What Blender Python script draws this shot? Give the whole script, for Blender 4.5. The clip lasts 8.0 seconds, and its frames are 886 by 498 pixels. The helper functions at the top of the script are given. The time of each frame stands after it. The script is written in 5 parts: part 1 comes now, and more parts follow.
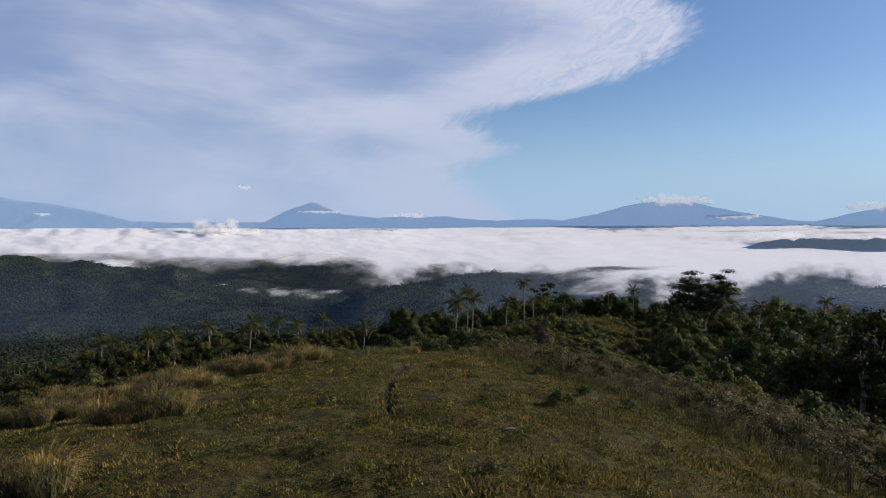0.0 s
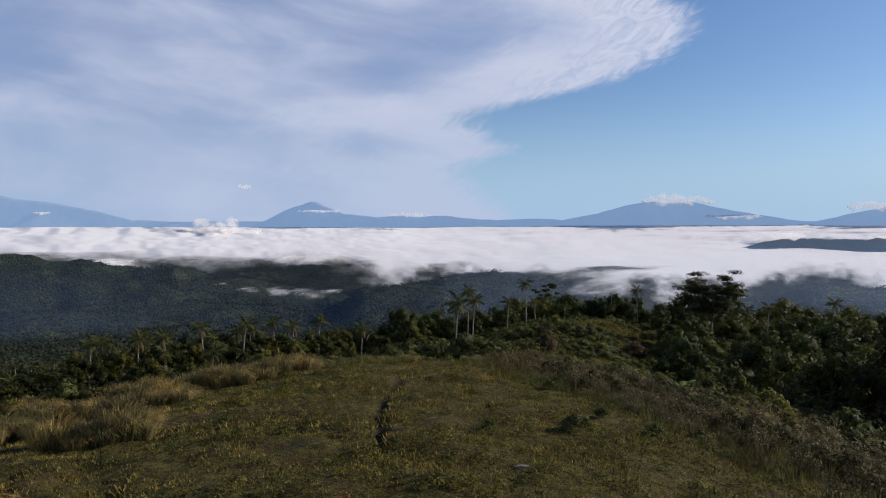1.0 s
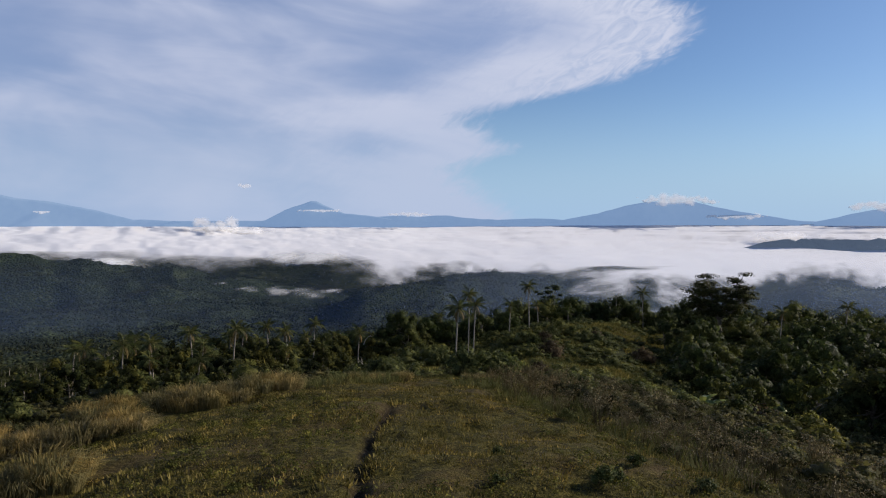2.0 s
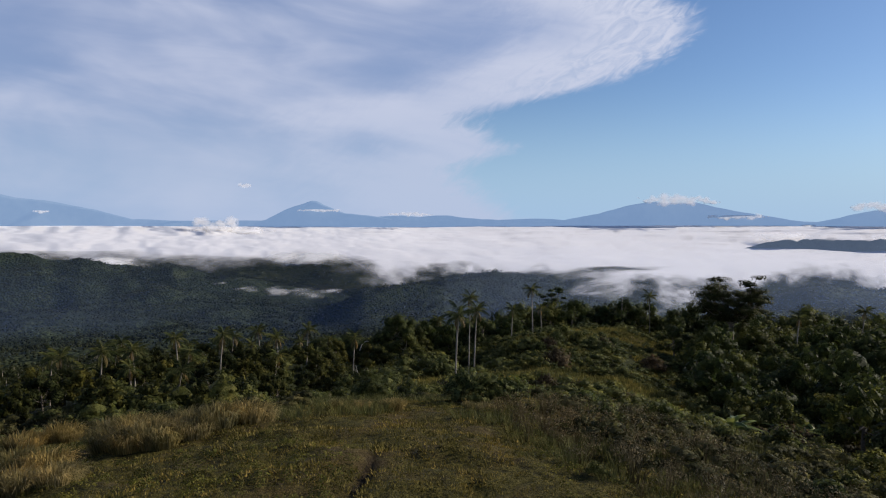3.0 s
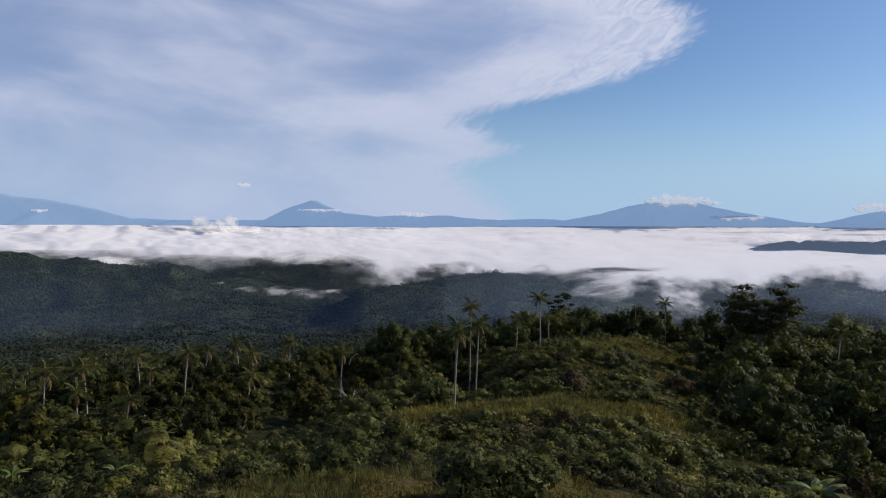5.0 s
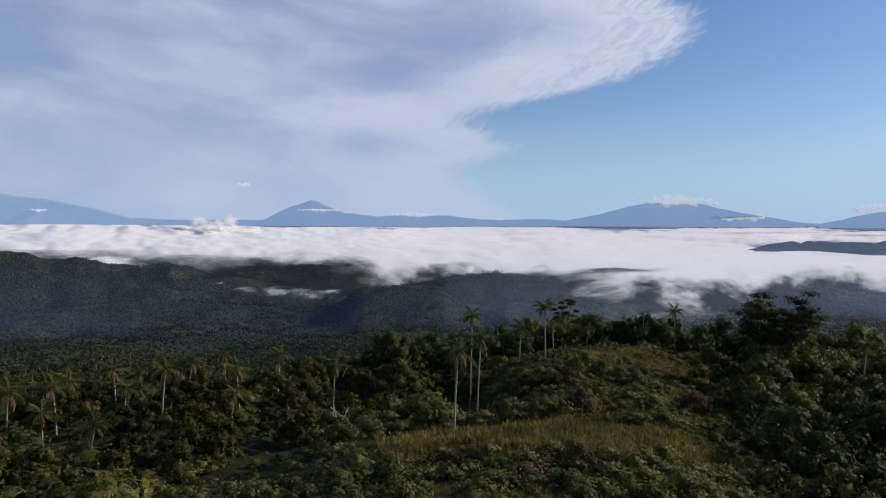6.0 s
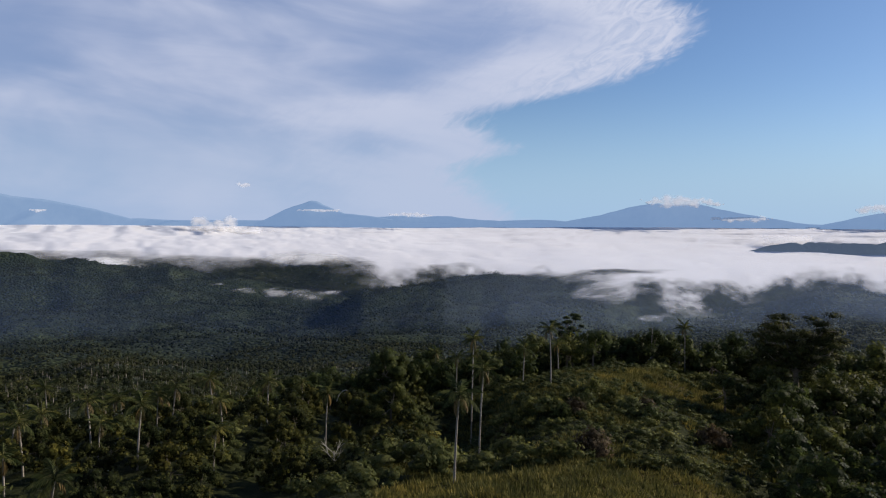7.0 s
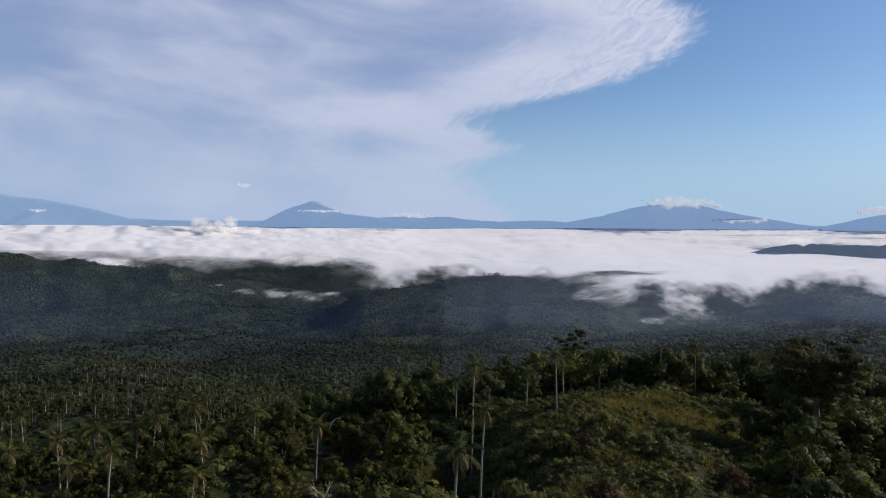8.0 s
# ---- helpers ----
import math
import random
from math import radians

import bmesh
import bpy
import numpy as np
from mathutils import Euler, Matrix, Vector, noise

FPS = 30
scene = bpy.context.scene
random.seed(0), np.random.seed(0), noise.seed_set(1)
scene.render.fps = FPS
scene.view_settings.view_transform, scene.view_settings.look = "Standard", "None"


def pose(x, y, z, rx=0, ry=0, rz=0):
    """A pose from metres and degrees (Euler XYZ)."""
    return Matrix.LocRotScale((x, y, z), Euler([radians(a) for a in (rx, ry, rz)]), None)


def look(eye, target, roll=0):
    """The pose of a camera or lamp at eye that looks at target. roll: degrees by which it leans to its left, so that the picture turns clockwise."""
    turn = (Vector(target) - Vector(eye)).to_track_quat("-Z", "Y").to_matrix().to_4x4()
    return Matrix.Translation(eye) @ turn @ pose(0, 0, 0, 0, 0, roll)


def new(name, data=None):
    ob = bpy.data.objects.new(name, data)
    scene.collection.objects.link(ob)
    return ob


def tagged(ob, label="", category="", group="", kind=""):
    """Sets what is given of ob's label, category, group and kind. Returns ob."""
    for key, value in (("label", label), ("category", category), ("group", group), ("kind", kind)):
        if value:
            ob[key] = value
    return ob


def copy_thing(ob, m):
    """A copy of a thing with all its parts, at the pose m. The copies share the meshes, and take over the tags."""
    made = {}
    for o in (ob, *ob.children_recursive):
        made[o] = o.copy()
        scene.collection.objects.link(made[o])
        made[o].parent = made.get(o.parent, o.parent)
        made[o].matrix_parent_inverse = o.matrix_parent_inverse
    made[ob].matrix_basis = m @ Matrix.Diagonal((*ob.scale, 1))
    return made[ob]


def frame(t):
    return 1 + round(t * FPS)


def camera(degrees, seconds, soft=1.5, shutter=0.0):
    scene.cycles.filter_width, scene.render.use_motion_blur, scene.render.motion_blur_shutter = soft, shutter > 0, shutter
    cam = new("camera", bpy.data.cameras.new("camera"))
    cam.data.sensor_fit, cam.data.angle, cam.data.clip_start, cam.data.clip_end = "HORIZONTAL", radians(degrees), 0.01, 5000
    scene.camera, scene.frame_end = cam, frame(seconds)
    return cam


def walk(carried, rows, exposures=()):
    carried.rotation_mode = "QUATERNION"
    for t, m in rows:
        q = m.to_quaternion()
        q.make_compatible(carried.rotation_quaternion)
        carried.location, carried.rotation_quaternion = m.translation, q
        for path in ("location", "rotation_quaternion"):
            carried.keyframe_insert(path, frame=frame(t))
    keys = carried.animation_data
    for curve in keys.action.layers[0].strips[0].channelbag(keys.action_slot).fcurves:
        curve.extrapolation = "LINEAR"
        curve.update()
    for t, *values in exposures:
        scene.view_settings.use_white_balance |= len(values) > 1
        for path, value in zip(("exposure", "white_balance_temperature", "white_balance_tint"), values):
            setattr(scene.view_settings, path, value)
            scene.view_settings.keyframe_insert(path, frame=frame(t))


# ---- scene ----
cam = camera(66.3, 8.0, soft=1.1)
PATH = [
    (0, pose(-0.00, 0.00, 11.00, 87.80, 0.00, 0.00)),
    (0.5, pose(-0.03, 2.38, 10.95, 87.78, -0.04, 0.00)),
    (1, pose(0.04, 5.61, 10.98, 87.75, -0.09, 0.01)),
    (1.5, pose(0.12, 9.43, 11.00, 87.73, -0.13, 0.03)),
    (3, pose(0.40, 23.18, 11.21, 87.72, -0.25, 0.08)),
    (3.5, pose(0.56, 28.22, 11.27, 87.72, -0.28, 0.10)),
    (4, pose(0.66, 33.29, 11.33, 87.73, -0.32, 0.11)),
    (4.5, pose(0.79, 38.40, 11.36, 87.73, -0.37, 0.11)),
    (5.8, pose(1.10, 52.35, 11.92, 87.71, -0.47, 0.13)),
    (6, pose(1.12, 54.41, 12.56, 87.71, -0.48, 0.13)),
    (6.5, pose(1.13, 59.55, 14.53, 87.71, -0.50, 0.14)),
    (7, pose(1.19, 64.59, 16.72, 87.71, -0.54, 0.15)),
    (7.5, pose(1.30, 69.74, 19.01, 87.70, -0.58, 0.16)),
    (8, pose(1.48, 74.84, 21.07, 87.72, -0.63, 0.20)),
]
walk(cam, PATH, [(0.0, 0.0), (8.0, 0.0)])

# ---- sky, sun ----
SUN_AZ, SUN_EL = 73.0, 25.0     # degrees clockwise from +y, degrees above the horizon


def make_world():
    w = bpy.data.worlds.new("sky")
    scene.world = w
    w.use_nodes = True
    nt = w.node_tree
    nt.nodes.clear()
    N, L = nt.nodes.new, nt.links.new

    def math_node(op, a, b=None, c=None, clamp=False):
        n = N("ShaderNodeMath")
        n.operation, n.use_clamp = op, clamp
        for i, v in enumerate((a, b, c)):
            if v is None:
                continue
            if isinstance(v, (int, float)):
                n.inputs[i].default_value = v
            else:
                L(v, n.inputs[i])
        return n.outputs[0]

    def smooth(v, lo, hi):
        n = N("ShaderNodeMapRange")
        n.interpolation_type = "SMOOTHSTEP"
        L(v, n.inputs[0])
        n.inputs[1].default_value, n.inputs[2].default_value = lo, hi
        return n.outputs[0]

    def noise_node(vec, scale, detail, rough, dist=0.0):
        n = N("ShaderNodeTexNoise")
        n.inputs["Scale"].default_value, n.inputs["Detail"].default_value = scale, detail
        n.inputs["Roughness"].default_value, n.inputs["Distortion"].default_value = rough, dist
        L(vec, n.inputs["Vector"])
        return n.outputs[0]

    def stretched(vec, sx, sy, angle):
        n = N("ShaderNodeMapping")
        n.vector_type = "TEXTURE"
        n.inputs["Rotation"].default_value = (0, 0, radians(angle))
        n.inputs["Scale"].default_value = (1 / sx, 1 / sy, 1)
        L(vec, n.inputs["Vector"])
        return n.outputs[0]

    sky = N("ShaderNodeTexSky")
    sky.sky_type, sky.sun_disc = "NISHITA", False
    sky.sun_elevation, sky.sun_rotation = radians(SUN_EL), radians(SUN_AZ)
    sky.altitude, sky.air_density, sky.dust_density, sky.ozone_density = 400, 1.0, 0.7, 3.0
    tc = N("ShaderNodeTexCoord")
    sep = N("ShaderNodeSeparateXYZ")
    L(tc.outputs["Generated"], sep.inputs[0])
    sx, sy, sz = sep.outputs
    # a cloud sheet high overhead: u across, v up, on a plane square to the view north
    ay = math_node("MAXIMUM", math_node("ABSOLUTE", sy), 0.15)
    u = math_node("DIVIDE", sx, ay)
    v = math_node("DIVIDE", sz, ay)
    com = N("ShaderNodeCombineXYZ")
    L(u, com.inputs[0]), L(v, com.inputs[1]), L(sy, com.inputs[2])
    uv = com.outputs[0]
    # ragged eastern edge of the cirrus veil, as u over v
    edge = N("ShaderNodeFloatCurve")
    L(math_node("MULTIPLY", v, 2.5), edge.inputs["Value"])
    cv = edge.mapping.curves[0]
    EDGE = [(0.0, 0.62), (0.10, 0.56), (0.19, 0.525), (0.225, 0.555), (0.27, 0.605), (0.31, 0.575), (0.375, 0.535),
            (0.415, 0.57), (0.46, 0.655), (0.51, 0.735), (0.61, 0.82), (0.70, 0.86), (0.80, 0.84), (1.0, 0.70)]
    cv.points[0].location, cv.points[1].location = EDGE[0], EDGE[-1]
    for p in EDGE[1:-1]:
        cv.points.new(*p)
    edge.mapping.update()
    rag = noise_node(stretched(uv, 3.0, 7.0, 25), 3.0, 7, 0.62, 0.6)
    fib = noise_node(stretched(uv, 2.2, 6.0, 30), 8.0, 8, 0.62, 2.0)
    gap = math_node("SUBTRACT", math_node("SUBTRACT", edge.outputs[0], 0.5), u)
    gap = math_node("ADD", gap, math_node("MULTIPLY", math_node("SUBTRACT", rag, 0.5), 0.08))
    gap = math_node("ADD", gap, math_node("MULTIPLY", math_node("SUBTRACT", fib, 0.5), 0.085))
    veil = smooth(gap, -0.03, 0.05)
    # broad thick and thin parts inside the veil, thickest along its eastern side
    broad = noise_node(stretched(uv, 1.0, 2.6, -8), 2.3, 4, 0.5, 0.5)
    fine = noise_node(stretched(uv, 1.3, 6.0, -8), 3.4, 7, 0.6, 0.6)
    tone = math_node("ADD", math_node("MULTIPLY", broad, 0.82), math_node("MULTIPLY", fine, 0.18))
    tone = math_node("ADD", tone, math_node("MULTIPLY", smooth(gap, 0.36, 0.06), 0.22))
    low = smooth(v, 0.27, 0.0)
    thick = math_node("MULTIPLY", smooth(tone, 0.34, 0.70), math_node("SUBTRACT", 1.0, math_node("MULTIPLY", low, 0.38)))
    ragged = math_node("ADD", 0.62, math_node("MULTIPLY", smooth(fib, 0.30, 0.68), 0.38))
    open_up = math_node("MULTIPLY", smooth(v, 0.16, 0.22), smooth(gap, 0.22, 0.05))
    ragged = math_node("SUBTRACT", 1.0, math_node("MULTIPLY", open_up, math_node("SUBTRACT", 1.0, ragged)))
    body = math_node("MULTIPLY", math_node("MULTIPLY", veil, ragged), math_node("ADD", 0.58, math_node("MULTIPLY", thick, 0.42)))
    # pale haze towards the horizon
    haze = math_node("MULTIPLY", math_node("POWER", low, 1.9), 0.90)
    cloud = N("ShaderNodeMixRGB")
    L(thick, cloud.inputs[0])
    cloud.inputs[1].default_value = (3.3, 4.1, 6.4, 1)
    cloud.inputs[2].default_value = (6.0, 6.4, 7.9, 1)
    tint = N("ShaderNodeMixRGB")
    tint.blend_type = "MULTIPLY"
    tint.inputs[0].default_value = 1.0
    L(sky.outputs[0], tint.inputs[1])
    tint.inputs[2].default_value = (0.76, 0.86, 1.02, 1)
    pale = N("ShaderNodeMixRGB")
    L(haze, pale.inputs[0]), L(tint.outputs[0], pale.inputs[1])
    pale.inputs[2].default_value = (3.7, 5.5, 7.8, 1)
    mix = N("ShaderNodeMixRGB")
    L(math_node("MULTIPLY", body, math_node("SUBTRACT", 1.0, math_node("MULTIPLY", low, 0.12))), mix.inputs[0])
    L(pale.outputs[0], mix.inputs[1]), L(cloud.outputs[0], mix.inputs[2])
    bg = N("ShaderNodeBackground")
    bg.inputs["Strength"].default_value = 0.10
    L(mix.outputs[0], bg.inputs[0])
    out = N("ShaderNodeOutputWorld")
    L(bg.outputs[0], out.inputs[0])


make_world()
sun = bpy.data.lights.new("sun", "SUN")
sun.energy, sun.angle, sun.color = 5.0, radians(0.6), (1.0, 0.90, 0.76)
sun_ob = new("sun", sun)
_d = Vector((math.sin(radians(SUN_AZ)) * math.cos(radians(SUN_EL)), math.cos(radians(SUN_AZ)) * math.cos(radians(SUN_EL)), math.sin(radians(SUN_EL))))
sun_ob.matrix_world = look(_d * 300, (0, 0, 0))


# ---- materials ----
def base_mat(name):
    m = bpy.data.materials.new(name)
    m.use_nodes = True
    nt = m.node_tree
    return m, nt, nt.nodes["Principled BSDF"], nt.nodes["Material Output"]


def tex(nt, scale, detail=4, rough=0.55, vec=None):
    n = nt.nodes.new("ShaderNodeTexNoise")
    n.inputs["Scale"].default_value, n.inputs["Detail"].default_value, n.inputs["Roughness"].default_value = scale, detail, rough
    if vec is None:
        g = nt.nodes.new("ShaderNodeNewGeometry")
        vec = g.outputs["Position"]
    nt.links.new(vec, n.inputs["Vector"])
    return n.outputs[0]


def ramp(nt, fac, stops):
    n = nt.nodes.new("ShaderNodeValToRGB")
    while len(n.color_ramp.elements) < len(stops):
        n.color_ramp.elements.new(0.5)
    for e, (p, c) in zip(n.color_ramp.elements, stops):
        e.position, e.color = p, (*c, 1)
    nt.links.new(fac, n.inputs[0])
    return n.outputs[0]


def mixc(nt, fac, a, b, mode="MIX"):
    n = nt.nodes.new("ShaderNodeMixRGB")
    n.blend_type = mode
    for i, v in enumerate((fac, a, b)):
        if isinstance(v, (int, float)):
            n.inputs[i].default_value = v
        elif isinstance(v, tuple):
            n.inputs[i].default_value = (*v, 1)
        else:
            nt.links.new(v, n.inputs[i])
    return n.outputs[0]


def leaf_mat(name, dark, mid, light, through_it=0.3, rough=0.5, patch=0.02, fleck=0.0, along=1.1):
    """Foliage: each leaf and each plant a little different, part of the light passing through."""
    m, nt, bsdf, out = base_mat(name)
    g = nt.nodes.new("ShaderNodeNewGeometry")
    oi = nt.nodes.new("ShaderNodeObjectInfo")
    col = ramp(nt, g.outputs["Random Per Island"], [(0.0, dark), (0.55, mid), (1.0, light)])
    tone = ramp(nt, oi.outputs["Random"], [(0.0, (0.62, 0.70, 0.62)), (0.5, (1.0, 1.0, 1.0)), (1.0, (1.30, 1.16, 0.85))])
    col = mixc(nt, 1.0, col, tone, "MULTIPLY")
    spot = ramp(nt, tex(nt, patch, 3), [(0.32, (0.58, 0.62, 0.60)), (0.5, (0.95, 0.97, 0.95)), (0.68, (1.45, 1.30, 1.05))])
    col = mixc(nt, 1.0, col, spot, "MULTIPLY")
    nt.links.new(col, bsdf.inputs["Base Color"])
    bsdf.inputs["Roughness"].default_value = rough
    bsdf.inputs["Specular IOR Level"].default_value = 0.06
    # leaves lie along the clump they grow on
    at = nt.nodes.new("ShaderNodeAttribute")
    at.attribute_name = "puff"
    vt = nt.nodes.new("ShaderNodeVectorTransform")
    vt.vector_type, vt.convert_from, vt.convert_to = "VECTOR", "OBJECT", "WORLD"
    nt.links.new(at.outputs["Vector"], vt.inputs[0])
    nm = nt.nodes.new("ShaderNodeVectorMath")
    nm.operation = "MULTIPLY_ADD"
    nt.links.new(vt.outputs[0], nm.inputs[0])
    nm.inputs[1].default_value = (along, along, along)
    nt.links.new(g.outputs["Normal"], nm.inputs[2])
    nz = nt.nodes.new("ShaderNodeVectorMath")
    nz.operation = "NORMALIZE"
    nt.links.new(nm.outputs[0], nz.inputs[0])
    nt.links.new(nz.outputs[0], bsdf.inputs["Normal"])
    tr = nt.nodes.new("ShaderNodeBsdfTranslucent")
    nt.links.new(col, tr.inputs[0])
    mx = nt.nodes.new("ShaderNodeMixShader")
    mx.inputs[0].default_value = through_it
    nt.links.new(bsdf.outputs[0], mx.inputs[1]), nt.links.new(tr.outputs[0], mx.inputs[2])
    shown = mx.outputs[0]
    if fleck:
        # a spray of small leaves with gaps between them
        mr = nt.nodes.new("ShaderNodeMapRange")
        nt.links.new(tex(nt, fleck, 1, 0.5), mr.inputs[0])
        mr.inputs[1].default_value, mr.inputs[2].default_value = 0.43, 0.47
        tp = nt.nodes.new("ShaderNodeBsdfTransparent")
        gaps = nt.nodes.new("ShaderNodeMixShader")
        nt.links.new(mr.outputs[0], gaps.inputs[0]), nt.links.new(tp.outputs[0], gaps.inputs[1]), nt.links.new(shown, gaps.inputs[2])
        shown = gaps.outputs[0]
    nt.links.new(shown, out.inputs[0])
    return m


M_TREE = leaf_mat("tree_leaves", (0.024, 0.031, 0.011), (0.048, 0.059, 0.020), (0.096, 0.104, 0.039), 0.3, 0.6, 0.03, 4.5, 2.2)
# Dark leaves of the big tree; on slope and gully woods, painted-in shade.
M_GIANT = leaf_mat("dark_and_shaded_leaves", (0.014, 0.018, 0.006), (0.029, 0.034, 0.011), (0.056, 0.059, 0.020), 0.15, 0.7, 0.05, 4.0, 2.2)
M_SHRUB = leaf_mat("shrub_leaves", (0.034, 0.043, 0.015), (0.064, 0.074, 0.025), (0.125, 0.131, 0.051), 0.3, 0.6, 0.06, 6.5, 2.2)
M_RUSSET = leaf_mat("russet_leaves", (0.030, 0.023, 0.014), (0.058, 0.043, 0.028), (0.105, 0.080, 0.054), 0.3, 0.7, 0.08, 5.0)
M_WEED = leaf_mat("slope_weeds", (0.034, 0.034, 0.014), (0.066, 0.062, 0.026), (0.13, 0.115, 0.058), 0.3, 0.7, 0.10, 9.0, 1.6)
M_DRYSHRUB = leaf_mat("dry_shrub_leaves", (0.060, 0.050, 0.026), (0.105, 0.084, 0.045), (0.19, 0.155, 0.092))
M_FROND = leaf_mat("palm_fronds", (0.036, 0.046, 0.018), (0.068, 0.080, 0.029), (0.150, 0.146, 0.064), 0.4, 0.6)
M_DEADFROND = leaf_mat("dead_fronds", (0.10, 0.072, 0.036), (0.15, 0.11, 0.055), (0.22, 0.165, 0.09))
M_BANANA = leaf_mat("banana_leaves", (0.085, 0.110, 0.040), (0.14, 0.175, 0.062), (0.24, 0.26, 0.135), 0.35, 0.35)
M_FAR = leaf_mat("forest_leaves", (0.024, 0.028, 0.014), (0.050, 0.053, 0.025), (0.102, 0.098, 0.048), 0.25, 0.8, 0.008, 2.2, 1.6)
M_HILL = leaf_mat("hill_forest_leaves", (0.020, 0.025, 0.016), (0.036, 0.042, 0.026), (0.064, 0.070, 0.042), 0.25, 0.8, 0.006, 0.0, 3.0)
M_GRASS = leaf_mat("meadow_grass", (0.056, 0.048, 0.012), (0.150, 0.122, 0.032), (0.30, 0.226, 0.080), 0.3, 0.8, 0.45)
M_HERB = leaf_mat("meadow_weeds", (0.040, 0.048, 0.014), (0.070, 0.080, 0.024), (0.130, 0.135, 0.048), 0.3, 0.7, 0.2)
M_REED = leaf_mat("rough_grass", (0.056, 0.060, 0.019), (0.104, 0.104, 0.036), (0.185, 0.168, 0.070), 0.35, 0.8, 0.12)
M_TALL = leaf_mat("tall_dry_grass", (0.110, 0.090, 0.036), (0.215, 0.170, 0.075), (0.36, 0.285, 0.145), 0.35, 0.8, 0.3)


def bark_mat(name, a, b):
    m, nt, bsdf, out = base_mat(name)
    tcn = nt.nodes.new("ShaderNodeTexCoord")
    mp = nt.nodes.new("ShaderNodeMapping")
    mp.inputs["Scale"].default_value = (1, 1, 6)
    nt.links.new(tcn.outputs["Object"], mp.inputs[0])
    f = tex(nt, 3.0, 5, 0.6, mp.outputs[0])
    nt.links.new(ramp(nt, f, [(0.35, a), (0.65, b)]), bsdf.inputs["Base Color"])
    bsdf.inputs["Roughness"].default_value = 0.85
    bp = nt.nodes.new("ShaderNodeBump")
    bp.inputs["Strength"].default_value, bp.inputs["Distance"].default_value = 0.5, 0.04
    nt.links.new(f, bp.inputs["Height"]), nt.links.new(bp.outputs[0], bsdf.inputs["Normal"])
    return m


M_PALMBARK = bark_mat("palm_bark", (0.15, 0.13, 0.105), (0.33, 0.29, 0.25))
M_BARK = bark_mat("tree_bark", (0.07, 0.055, 0.04), (0.17, 0.14, 0.11))
M_DEADWOOD = bark_mat("bleached_wood", (0.30, 0.27, 0.23), (0.52, 0.48, 0.42))
M_STONE = bark_mat("pale_stone", (0.14, 0.12, 0.10), (0.26, 0.23, 0.19))


